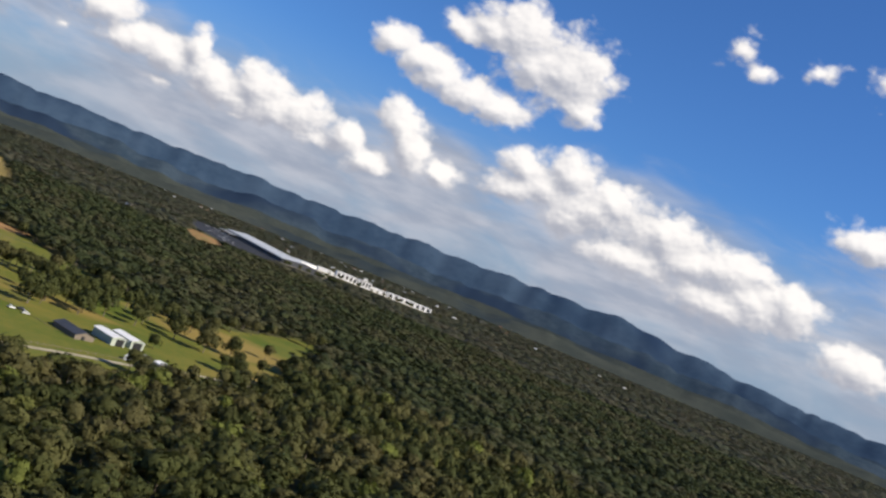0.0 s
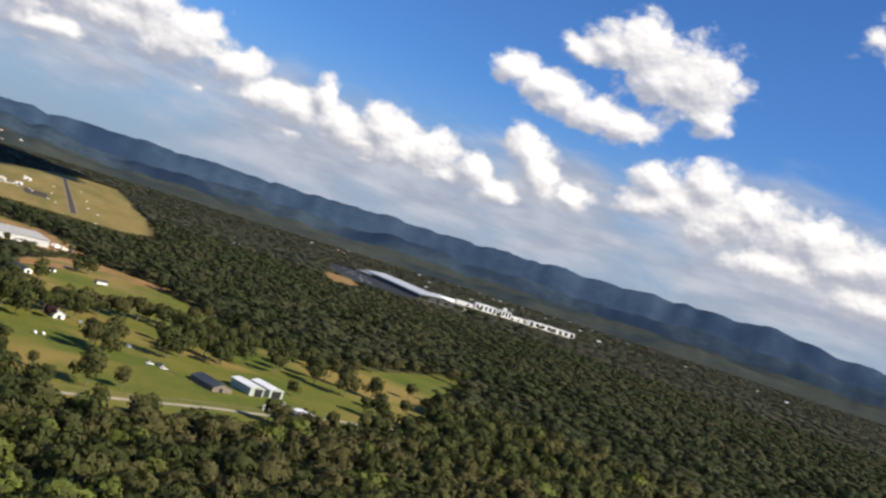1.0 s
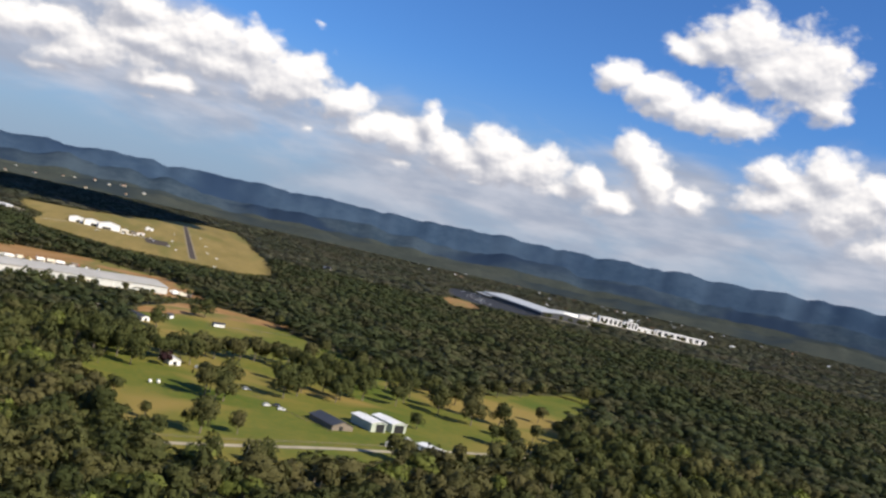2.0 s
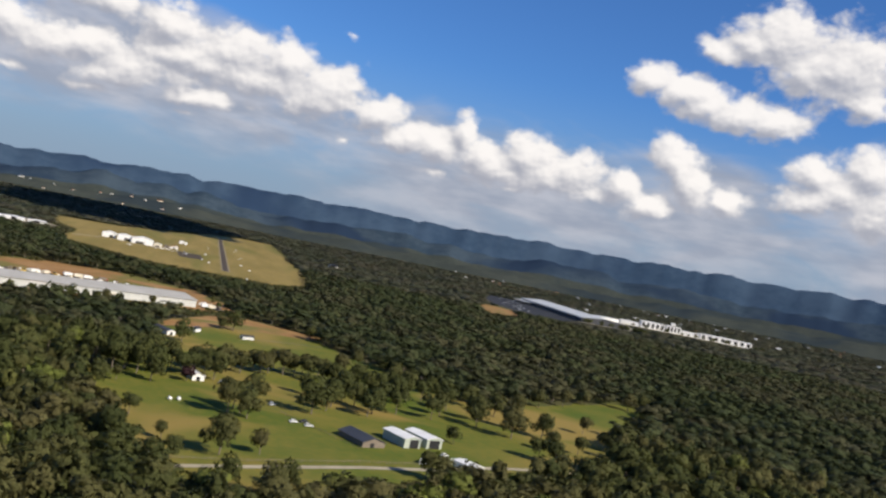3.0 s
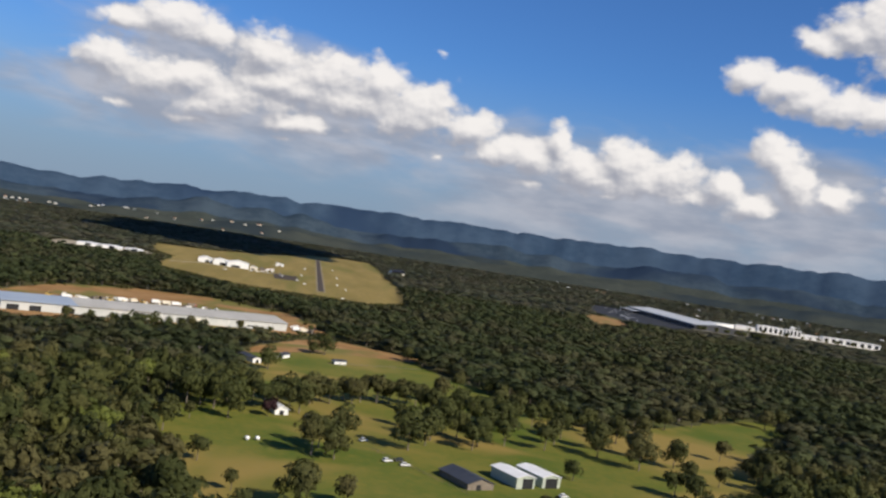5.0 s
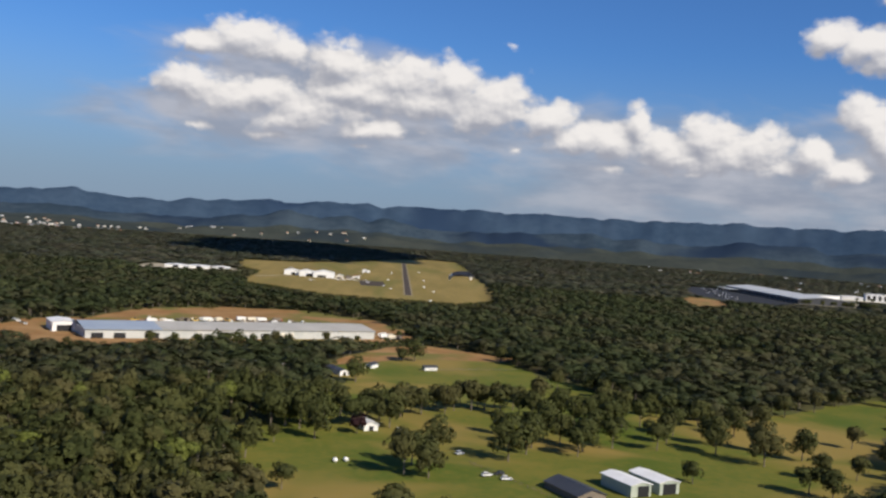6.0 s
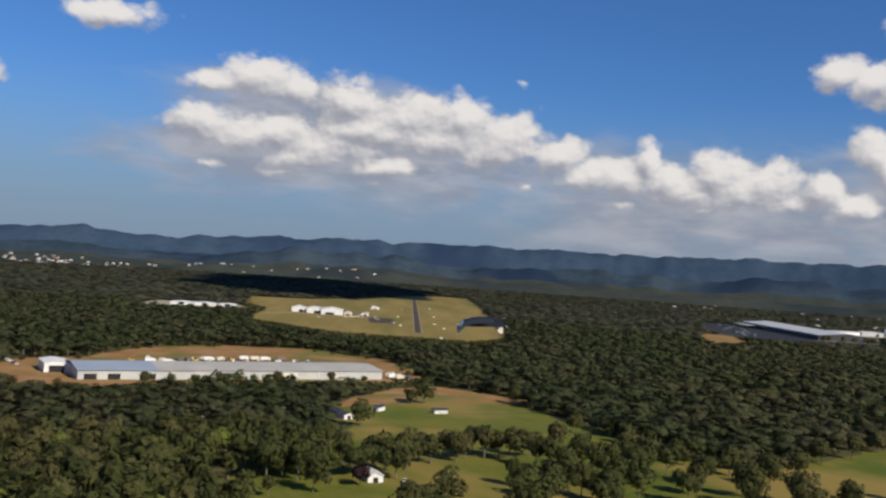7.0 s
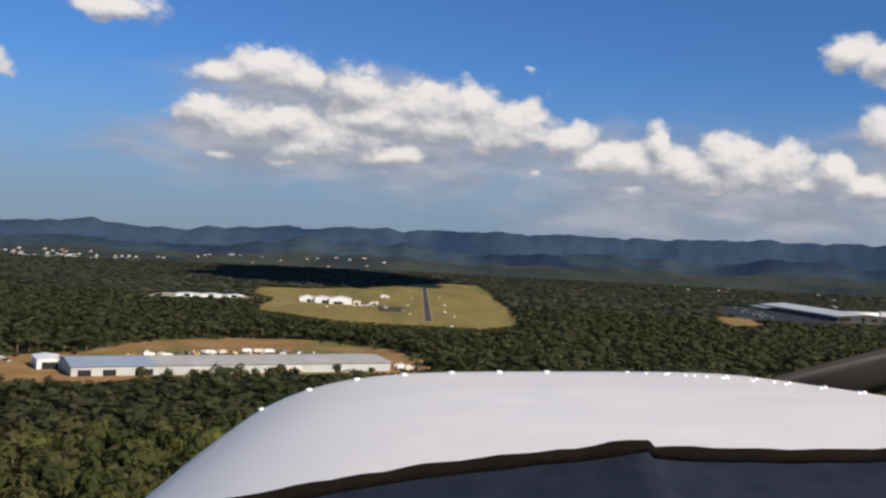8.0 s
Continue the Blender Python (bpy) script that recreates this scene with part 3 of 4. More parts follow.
def woods(name, xs, ys, base, tall, wide, templates, seed, material, label, trunks=True):
    """Many trees in one mesh."""
    rng = np.random.default_rng(seed)
    pick = rng.integers(0, len(templates), len(xs))
    turn = rng.uniform(0, 2 * np.pi, len(xs))
    verts, faces, mats, ways_out, tones, count = [], [], [], [], [], 0
    tone = rng.uniform(0, 1, len(xs))
    tv, tf = trunk_template(3)
    for k, (tpl, bulge) in enumerate(templates):
        i = np.nonzero(pick == k)[0]
        if not len(i):
            continue
        c, s = np.cos(turn[i])[:, None], np.sin(turn[i])[:, None]
        x, y, z = tpl[:, 0][None], tpl[:, 1][None], tpl[:, 2][None]
        w, h = wide[i][:, None], tall[i][:, None]
        v = np.stack([xs[i][:, None] + (x * c - y * s) * w, ys[i][:, None] + (x * s + y * c) * w, base[i][:, None] + z * h], -1).reshape(-1, 3)
        verts.append(v)
        nx, ny, nz = bulge[:, 0][None], bulge[:, 1][None], bulge[:, 2][None]
        ways_out.append(np.stack([nx * c - ny * s, nx * s + ny * c, nz + 0 * c], -1).reshape(-1, 3))
        tones.append(np.repeat(tone[i], len(tpl)))
        f = np.arange(len(v)).reshape(-1, 4) + count
        faces.append(f)
        mats.append(np.zeros(len(f), int))
        count += len(v)
    if trunks:
        v = np.stack([xs[:, None] + tv[:, 0] * tall[:, None] * 0.7, ys[:, None] + tv[:, 1] * tall[:, None] * 0.7, base[:, None] + tv[:, 2] * tall[:, None]], -1)
        f = (tf[None] + (np.arange(len(xs)) * len(tv))[:, None, None] + count).reshape(-1, 4)
        verts.append(v.reshape(-1, 3))
        ways_out.append(np.tile(tv * (1, 1, 0) / np.hypot(tv[:, 0], tv[:, 1])[:, None], (len(xs), 1)))
        tones.append(np.zeros(v.size // 3))
        faces.append(f)
        mats.append(np.ones(len(f), int))
    verts, faces, mats = np.concatenate(verts), np.concatenate(faces), np.concatenate(mats)
    me = bpy.data.meshes.new(name)
    me.vertices.add(len(verts))
    me.vertices.foreach_set("co", verts.ravel())
    me.loops.add(faces.size)
    me.loops.foreach_set("vertex_index", faces.ravel())
    me.polygons.add(len(faces))
    me.polygons.foreach_set("loop_start", np.arange(len(faces)) * 4)
    me.materials.append(M[material])
    me.materials.append(M["bark"])
    me.polygons.foreach_set("material_index", mats)
    me.update(calc_edges=True)
    me.attributes.new("tree_tone", "FLOAT", "POINT").data.foreach_set("value", np.concatenate(tones))
    me.polygons.foreach_set("use_smooth", [True] * len(me.polygons))
    me.normals_split_custom_set_from_vertices(np.concatenate(ways_out))
    return tagged(new(name, me), label, "forest", kind="stuff")


def scatter(seed, spacing, r0, r1, left, right, y_min=-400, low=False):
    """Jittered places in a sector of the plan, between two distances, outside the clearings."""
    rng = np.random.default_rng(seed)
    g = np.arange(-r1, r1, spacing)
    x, y = np.meshgrid(g, g)
    x, y = x.ravel(), y.ravel()
    x = x + rng.uniform(-0.48, 0.48, x.size) * spacing
    y = y + rng.uniform(-0.48, 0.48, y.size) * spacing
    az, r = np.degrees(np.arctan2(-(x + 60), y + 260)), np.hypot(x, y)
    keep = (r >= r0) & (r < r1) & (az < left) & (az > right) & (y > y_min)
    # no trees so close in front of a clearing that they would hide it from the flight; scrub grows there instead
    front = np.zeros(x.size, bool)
    for poly, tallest in CLEAR:
        for high in (tallest / 2, tallest):
            k = 92 / (92 - high)
            front |= inside(-20 + (x + 20) * k, -60 + (y + 60) * k, poly)
        keep &= ~inside(x, y, poly)
    keep &= front if low else ~front
    return x[keep], y[keep], rng


def forest(name, seed, spacing, r0, r1, tall, wide, templates, material, label, trunks=True, gaps=0.0, low=False):
    x, y, rng = scatter(seed, spacing, r0, r1, 32, -66, low=low)
    if gaps:
        thin = np.array([noise.noise((a / 170, b / 170, 5.0)) for a, b in zip(x, y)])
        keep = thin > -0.55 + gaps * rng.uniform(-0.5, 0.5, len(x))
        x, y = x[keep], y[keep]
    h = rng.uniform(0.72, 1.25, len(x)) * tall
    w = rng.uniform(0.75, 1.3, len(x)) * wide
    az, r = np.degrees(np.arctan2(-x, y)), np.hypot(x, y)
    base = np.zeros(len(x))
    return woods(name, x, y, base, h, w, templates, seed, material, label, trunks)


rng0 = random.Random(4)
NEAR = [crown_template(rng0, 160, 0.178, 9, 0.55, 0.35) for _ in range(8)]
MID = [crown_template(rng0, 29, 0.36, 6, 0.5, 0.75) for _ in range(7)]
FAR = [crown_template(rng0, 11, 0.60, 4, 0.5, 0.9) for _ in range(6)]
forest("eucalypt_forest", 11, 10.6, 0, 430, 15.0, 8.4, NEAR, "leaf", "dense olive and brown eucalypt forest, crowns touching", True, 0.35)
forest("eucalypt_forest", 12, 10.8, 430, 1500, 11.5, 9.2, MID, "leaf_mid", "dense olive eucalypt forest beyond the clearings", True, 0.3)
# the far stand wears the leaf colour with haze in it
forest("eucalypt_forest", 13, 19.0, 1500, 3960, 4.4, 15.5, FAR, "leaf_far", "far olive forest towards the hills, leaves coloured paler for haze", False, 0.25)

forest("scrub", 14, 4.8, 120, 1700, 2.6, 2.6, FAR, "leaf", "low olive scrub along the edges of the forest", False, low=True)


def lone_tree(rng, leaf="leaf", label="open-crowned olive-green eucalypt standing on pasture", group="trees on the pasture"):
    """A tree of its own: tapered trunk, limbs and a crown of clumps, one metre tall and scaled when placed."""
    ob = root("tree", Matrix.Identity(4), label, "tree", group)
    bm = tube([(0, 0, 0), (0.01, 0.0, 0.25), (0.0, 0.015, 0.5), (0.015, 0.01, 0.72)], [0.022, 0.016, 0.012, 0.006], 7)
    part("trunk", bm, "bark", ob)
    for k in range(4):
        a = k * 1.6 + rng.uniform(-0.4, 0.4)
        d = rng.uniform(0.14, 0.24)
        part("limb", tube([(0.0, 0.0, 0.34 + 0.07 * k), (d * 0.5 * math.cos(a), d * 0.5 * math.sin(a), 0.50 + 0.06 * k),
                           (d * math.cos(a), d * math.sin(a), 0.62 + 0.06 * k)], [0.013, 0.009, 0.004], 5), "bark", ob)
    v, bulge = crown_template(rng, 430, 0.13, 11, 0.5)
    v[:, :2] *= 0.52
    v[:, 2] = (v[:, 2] - 0.5) * 1.25 + 0.46
    me = bpy.data.meshes.new("crown")
    me.from_pydata(v.tolist(), [], np.arange(len(v)).reshape(-1, 4).tolist())
    me.materials.append(M[leaf])
    me.attributes.new("tree_tone", "FLOAT", "POINT").data.foreach_set("value", [rng.uniform(0.1, 0.85)] * len(v))
    me.polygons.foreach_set("use_smooth", [True] * len(me.polygons))
    me.normals_split_custom_set_from_vertices(bulge)
    crown = new("crown", me)
    crown.parent = ob
    return ob


LONE = [lone_tree(rng0) for _ in range(5)]
SPOTS = [(-15, 220, 15), (1, 230, 9), (-11, 295, 14), (-5, 303, 12), (31, 326, 15), (44, 353, 14), (56, 393, 13), (46, 415, 12), (81, 362, 12), (75, 377, 11),
         (70, 440, 12), (28, 442, 9), (37, 446, 11), (-29, 381, 12), (-22, 392, 13), (-7, 418, 12), (6, 430, 11), (19, 442, 11), (101, 363, 12),
         (142, 344, 15), (100, 307, 8), (72, 407, 12), (101, 428, 13), (107, 418, 12), (127, 362, 13), (-33, 204, 8), (-17, 377, 14), (-56, 363, 14), (-68, 360, 15),
         (-48, 346, 13), (-28, 403, 12), (15, 429, 11), (31, 435, 11), (46, 440, 12), (3, 334, 12), (-46, 369, 14), (32, 376, 10), (52, 411, 13),
         (62, 342, 11), (52, 372, 13), (86, 396, 14), (92, 442, 13), (60, 455, 13), (118, 398, 13), (150, 405, 12), (165, 360, 13), (-60, 395, 13), (-72, 405, 14),
         (-134, 618, 9), (-122, 612, 10), (-104, 622, 9), (-99, 628, 10), (-66, 660, 8), (-128, 600, 10), (-112, 604, 9), (-150, 606, 8), (-164, 600, 8),
         (-178, 590, 9), (-140, 596, 9), (-90, 640, 6),
         (-62, 378, 13), (-52, 388, 14), (-40, 392, 13), (-34, 376, 12), (-12, 404, 13), (-2, 412, 12), (10, 420, 12), (24, 432, 13), (38, 428, 12), (-70, 380, 14),
         (66, 352, 13), (58, 364, 12), (40, 340, 12), (78, 412, 13), (88, 420, 12), (66, 424, 13), (110, 380, 12), (96, 410, 12), (-8, 310, 13), (-2, 292, 11), (132, 380, 13), (150, 372, 12)]
purple = lone_tree(rng0, "leaf_red", "round dark purple-leaved tree beside a white house", "")
purple.matrix_world = pose(-31, 361, 0) @ Matrix.Scale(9, 4)
first = {}
for i, (x, y, h) in enumerate(SPOTS):
    k = i % len(LONE)
    m = Matrix.LocRotScale((x, y, 0.0), Euler((0, 0, i * 2.1)), None)
    h = h * 1.2
    if k not in first:
        first[k] = LONE[k]
        LONE[k].scale = (h, h, h)
        LONE[k].matrix_world = m @ Matrix.Scale(h, 4)
    else:
        t = copy_thing(LONE[k], m)
        t.scale = (h, h, h)

# trees along the ragged edge of the pasture, and bushes in the works yard
rnge = random.Random(17)


def edge_spots(poly, count, inward, keep_off):
    spots = []
    while len(spots) < count:
        i = rnge.randrange(len(poly))
        (x0, y0), (x1, y1) = poly[i], poly[(i + 1) % len(poly)]
        k = rnge.random()
        x, y = x0 + (x1 - x0) * k + rnge.uniform(-inward, inward), y0 + (y1 - y0) * k + rnge.uniform(-inward, inward)
        if inside(np.array([x]), np.array([y]), poly)[0] and all(math.hypot(x - a, y - b) > c for a, b, c in keep_off):
            spots.append((x, y))
    return spots


for x, y in edge_spots(PADDOCK, 46, 20, ((74, 283, 34), (90, 262, 22), (-25, 368, 14), (-40, 200, 30), (0, 212, 26), (43, 238, 24), (8, 552, 30), (-12, 566, 30), (30, 585, 24), (-45, 530, 30), (130, 280, 22), (180, 300, 24))):
    t = copy_thing(LONE[rnge.randrange(5)], pose(x, y, 0, 0, 0, rnge.uniform(0, 360)))
    h = rnge.uniform(7, 15)
    t.scale = (h * 1.1, h * 1.1, h)
for x, y in edge_spots(YARD, 34, 16, ((-225, 620, 40), (-249, 645, 24), (-120, 680, 30), (-180, 650, 30), (-60, 712, 26))):
    t = tagged(copy_thing(LONE[rnge.randrange(5)], pose(x, y, -1.0, 0, 0, rnge.uniform(0, 360))), "low olive bush at the edge of the earth yard", "bush", "bushes round the yard")
    h = rnge.uniform(3.5, 6.5)
    t.scale = (h * 1.3, h * 1.3, h)


# ---- the long warehouse ----
def turned(x, y, deg, z=0.0):
    return pose(x, y, z, 0, 0, deg)


def window(parent, x0, z0, x1, z1, y, name="window", mat="glass"):
    w = part(name, box(x0, y - 0.10, z0, x1, y - 0.02, z1), mat, parent)
    return w


def warehouse():
    w = root("warehouse", turned(-225.5, 611, 28.1), "very long low grey warehouse with a grey and blue-grey roof", "warehouse")
    L, D, E, R = 219.0, 52.0, 6.4, 9.2
    part("wall", box(0, 0, 0, L, D, E), "wall", w)
    for name, a, b, mat, label in (("roof", -0.8, 52, "blueroof", "blue-grey sheet roof"), ("roof", 52, L + 0.8, "greyroof", "grey sheet roof")):
        bm = bmesh.new()
        sec = [(-1.0, E + 0.1), (D / 2, R), (D + 1.0, E + 0.1), (D + 1.0, E - 0.25), (D / 2, R - 0.35), (-1.0, E - 0.25)]
        a_ = [bm.verts.new((a, y, z)) for y, z in sec]
        b_ = [bm.verts.new((b, y, z)) for y, z in sec]
        bm.faces.new(a_)
        bm.faces.new(b_[::-1])
        for i in range(6):
            bm.faces.new((a_[i], a_[(i + 1) % 6], b_[(i + 1) % 6], b_[i]))
        bmesh.ops.recalc_face_normals(bm, faces=bm.faces[:])
        part(name, bm, mat, w, label)
    for x0, x1 in ((4, 12), (19, 27), (43, 50), (127, 134)):
        # no hole is cut: a near-black panel paints the bay's inner shade
        part("bay_door", box(x0, -0.12, 0.0, x1, -0.03, 3.9), "dark", w, "near-black panel standing for an open loading bay")
    part("annexe", box(139, -3.0, 0, 150, -0.05, 4.4), "cream", w, "cream painted annexe wall")
    for k in range(9):
        part("gutter_pipe", box(60 + k * 18, -0.2, 0, 60.25 + k * 18, -0.04, E - 0.3), "white", w)
    return w


def shed(x, y, deg, wide, deep, eave, ridge, wall, roof, label, category="shed", name="shed", doors=(), group=""):
    """A gabled building; its gable faces the local -y."""
    h = root(name, turned(x, y, deg), label, category, group)
    a = wide / 2
    part("wall", prism([(-a, 0), (a, 0), (a, eave), (0, ridge - 0.15), (-a, eave)], 0, deep), wall, h)
    o = 0.5
    k = (ridge - eave) / a
    for s in (-1, 1):
        sec = [(0, ridge + 0.02), (s * (a + o), eave - o * k + 0.02), (s * (a + o), eave - o * k + 0.22), (0, ridge + 0.22)]
        part("roof", prism(sec, -o, deep + o), roof, h)
    for x0, x1, z in doors:
        # panel proud of the wall, coloured near-black for the shade indoors
        part("door", box(x0, -0.14, 0, x1, -0.03, z), "dark", h, "near-black panel standing for an open doorway")
    return h


warehouse()
shed(-249, 640, 28, 16, 26, 6.5, 7.6, "white", "white", "white flat-roofed shed beside the warehouse", doors=((-5, 5, 4.5),))

# ---- the airfield ----
for x, y, w, d, e, r, a, b, high in ((-186, 1528, 22, 24, 7, 10, 0.02, 0.30, 4.2), (-161, 1516, 22, 24, 8, 10.5, 0.0, 0.42, 4.4), (-132, 1508, 34, 28, 8, 11.5, -0.30, 0.10, 3.6)):
    shed(x, y, 4, w, d, e, r, "white", "white", "white gabled hangar with a dark doorway beside the runway", "hangar", "hangar", ((w * a, w * b, high),), "airfield hangars")
shed(-107, 1512, 4, 12, 12, 4.5, 6.5, "cream", "white", "small cream building with a white roof by the hangars", "building", "clubhouse", ((-4, 2, 2.6),))
shed(-93, 1530, 10, 9, 10, 3.6, 4.8, "wood", "darkroof", "small dark-roofed building by the hangars", "building", "building", ((-1, 1, 2.1),))
shed(-82, 1545, 4, 12, 9, 3.4, 4.6, "white", "tile", "small white building with a brown roof by the hangars", "building", "building", ((-2, 2, 2.4),))
shed(-73, 1760, 4, 14, 12, 3.8, 5.0, "white", "white", "low white building on the airfield grass", "building", "building", ((-2, 2, 2.4),))
track("taxiway", [(-230, 1440), (-195, 1500), (-150, 1494), (-100, 1500), (-60, 1505)], 7.0, "gravel", 0.12, "pale gravel track before the hangars")

# ---- white sheds among trees ----
for x, y, w, d in ((-368, 1520, 34, 40), (-334, 1532, 32, 36), (-300, 1540, 28, 30)):
    shed(x, y, 8, w, d, 3.2, 4.4, "white", "white", "low white shed among trees", "shed", "shed", ((-4, 4, 4),), "white sheds")

# ---- the far factory ----
def hall(x0, y0, x1, y1, deep, high, wall, roof, label, bays=0, name="factory_hall"):
    d = math.hypot(x1 - x0, y1 - y0)
    h = root(name, turned(x0, y0, math.degrees(math.atan2(y1 - y0, x1 - x0))), label, "factory")
    part("wall", box(0, 0, 0, d, deep, high), wall, h)
    part("roof", prism([(-0.6, high + 0.01), (d + 0.6, high + 0.01), (d + 0.6, high + 0.5), (d / 2, high + 1.6), (-0.6, high + 0.5)], -0.6, deep + 0.6), roof, h)
    for k in range(bays):
        a = d * (k + 0.25) / bays
        # dark panel set proud of the wall, with no recess behind it
        part("bay", box(a, -0.35, high * 0.2, a + d * 0.5 / bays, -0.03, high * 0.85), "dark", h, "dark flat bay panel")
    return h


def long_hall():
    """Its ridge runs away to the north; the glazed long wall faces the car park."""
    h = root("factory_hall", turned(718, 1700, 0), "very long factory hall, pale zinc roof, dark glazed wall", "factory")
    wide, deep, eave, ridge = 104.0, 400.0, 9.5, 14.5
    part("wall", prism([(0, 0), (wide, 0), (wide, eave), (wide / 2, ridge - 0.3), (0, eave)], 0, deep), "darkroof", h)
    for s in (-1, 1):
        x = wide / 2 + s * (wide / 2 + 1.2)
        part("roof", prism([(wide / 2, ridge), (x, eave), (x, eave + 0.5), (wide / 2, ridge + 0.5)], -1.0, deep + 1.0), "paleroof", h)
    part("fascia", box(-0.6, 0, 8.2, -0.05, deep, 9.3), "paleroof", h, "pale fascia along the eave")
    for k in range(20):
        part("bay", box(-0.45, deep * (k + 0.15) / 20, 0.5, -0.05, deep * (k + 0.85) / 20, 7.4), "glass", h, "dark blue glazed bay")
    part("awning", box(-22, deep - 90, 5.6, -0.7, deep - 4, 6.2), "paleroof", h, "flat pale awning over the entrance")
    for k in range(5):
        part("post", box(-21.4, deep - 88 + 20 * k, 0, -20.9, deep - 87.5 + 20 * k, 5.6), "white", h)


long_hall()
hall(826, 1905, 925, 1985, 26, 7.5, "white", "paleroof", "low pale works building with a zinc roof")
hall(940, 2009, 982, 1998, 26, 7.5, "white", "white", "low white works building")
hall(989, 2000, 1044, 1987, 22, 15, "white", "white", "tall white processing block with dark bays", 5)
hall(1052, 1991, 1084, 1983, 20, 16, "white", "greyroof", "tall white silo block with dark bay panels", 4)
hall(1064, 1994, 1073, 1992, 9, 22, "white", "white", "narrow white tower of the works")
hall(1087, 1987, 1130, 1976, 18, 9, "white", "white", "white works building by the silos")
hall(1133, 1975, 1253, 1944, 26, 11.5, "white", "white", "long white building with evenly spaced dark bays", 8)

for i in range(44):
    k = rnge.random()
    x, y = ((715 + 135 * k, 1684 - rnge.uniform(0, 14)) if i % 2 else (945 + 310 * k, 1966 - 62 * k - rnge.uniform(0, 16)))
    t = tagged(copy_thing(LONE[rnge.randrange(5)], pose(x, y, 0, 0, 0, rnge.uniform(0, 360))), "tall olive eucalypt standing before the factory", "tree", "trees before the factory")
    h = rnge.uniform(7, 11)
    t.scale = (h * 1.2, h * 1.2, h)

# ---- farm sheds on the pasture ----
shed(74, 283, 24, 9, 18, 4.4, 5.4, "green", "white", "pale green farm shed with a white roof", "shed", "shed", ((-1.5, 3.5, 4.0),), "farm sheds")
shed(86, 289, 24, 9, 18, 4.4, 5.4, "green", "white", "pale green farm shed with a white roof", "shed", "shed", ((-3, 3, 4.0),), "farm sheds")
shed(54, 272, 24, 12, 21, 2.5, 4.4, "wood", "darkroof", "low farmhouse with a charcoal roof", "house", "house", ((-2, 0, 2.1),))
shed(-25, 368, 20, 6.5, 10, 2.8, 4.2, "white", "white", "small white house among trees", "house", "house", ((-1, 1, 2.1),))
shed(-32, 556, -25, 5, 9, 2.6, 3.4, "white", "darkroof", "small white hut with a dark roof", "hut", "hut", ((-1, 1, 2.0),), "small huts")
shed(3, 562, -65, 4, 9, 2.4, 3.2, "white", "darkroof", "small open hut with a dark roof", "hut", "hut", ((-1, 1, 2.0),), "small huts")
shed(-45, 520, 30, 6, 48, 2.8, 3.8, "white", "darkroof", "long narrow stable with a dark roof", "stable", "stable", ((-1, 1, 2.2),))


# ---- clouds overhead that shade the plain, above the view ----
def overhead_cloud(cx, cy, height, wide, long, thick, turn, seed):
    """A flat-based heap of vapour whose shade falls at cx, cy."""
    reach = height / math.tan(radians(SUN_EL))
    bm = bmesh.new()
    bmesh.ops.create_icosphere(bm, subdivisions=5, radius=1.0)
    for v in bm.verts:
        p = v.co.copy()
        k = 1 + 0.38 * noise.fractal(p * 2.2 + Vector((seed, 0, 0)), 0.9, 2.0, 4)
        v.co = Vector((p.x * wide * k, p.y * long * k, p.z * thick * k * (1.0 if p.z > 0 else 0.35)))
    ob = linked("cloud", bm, "cloud", smooth=True)
    ob.matrix_world = pose(cx + math.sin(radians(SUN_AZ)) * reach, cy + math.cos(radians(SUN_AZ)) * reach, height, 0, 0, turn)
    return tagged(ob, "white cumulus cloud high over the plain", "cloud", "cumulus clouds", "structure")


overhead_cloud(-300, 2960, 1300, 300, 740, 60, 8, 1.0)


# ---- vehicles and machines ----
def wheels(ob, xs, half, radius):
    for x in xs:
        for s in (-1, 1):
            bm = bmesh.new()
            bmesh.ops.create_cone(bm, cap_ends=True, segments=14, radius1=radius, radius2=radius, depth=0.24,
                                  matrix=Matrix.Translation((x, s * half, radius)) @ Matrix.Rotation(math.pi / 2, 4, "X"))
            wheel = part("wheel", bm, "rubber", ob)
            bm = bmesh.new()
            bmesh.ops.create_cone(bm, cap_ends=True, segments=10, radius1=radius * 0.55, radius2=radius * 0.5, depth=0.03,
                                  matrix=Matrix.Translation((x, s * (half + 0.13), radius)) @ Matrix.Rotation(math.pi / 2, 4, "X"))
            part("rim", bm, "paleroof", wheel, "grey steel rim")


def car(paint, label, group=""):
    c = root("car", Matrix.Identity(4), label, "car", group)
    part("body", prism_y([(-2.1, 0.35), (2.1, 0.35), (2.15, 0.75), (1.1, 0.92), (-2.0, 0.95), (-2.15, 0.7)], 0.85), paint, c)
    part("cabin", prism_y([(-1.8, 0.94), (1.0, 0.93), (0.35, 1.45), (-1.45, 1.48)], 0.74), "glass", c, "dark glazed cabin")
    part("roof", prism_y([(-1.48, 1.47), (0.36, 1.46), (0.30, 1.53), (-1.40, 1.54)], 0.72), paint, c)
    wheels(c, (-1.35, 1.35), 0.78, 0.32)
    return c


def prism_y(section, half):
    """A section in x, z, carried to both sides in y."""
    bm = bmesh.new()
    a = [bm.verts.new((x, -half, z)) for x, z in section]
    b = [bm.verts.new((x, half, z)) for x, z in section]
    bm.faces.new(a)
    bm.faces.new(b[::-1])
    for i in range(len(section)):
        j = (i + 1) % len(section)
        bm.faces.new((a[i], b[i], b[j], a[j]))
    bmesh.ops.recalc_face_normals(bm, faces=bm.faces[:])
    return bm


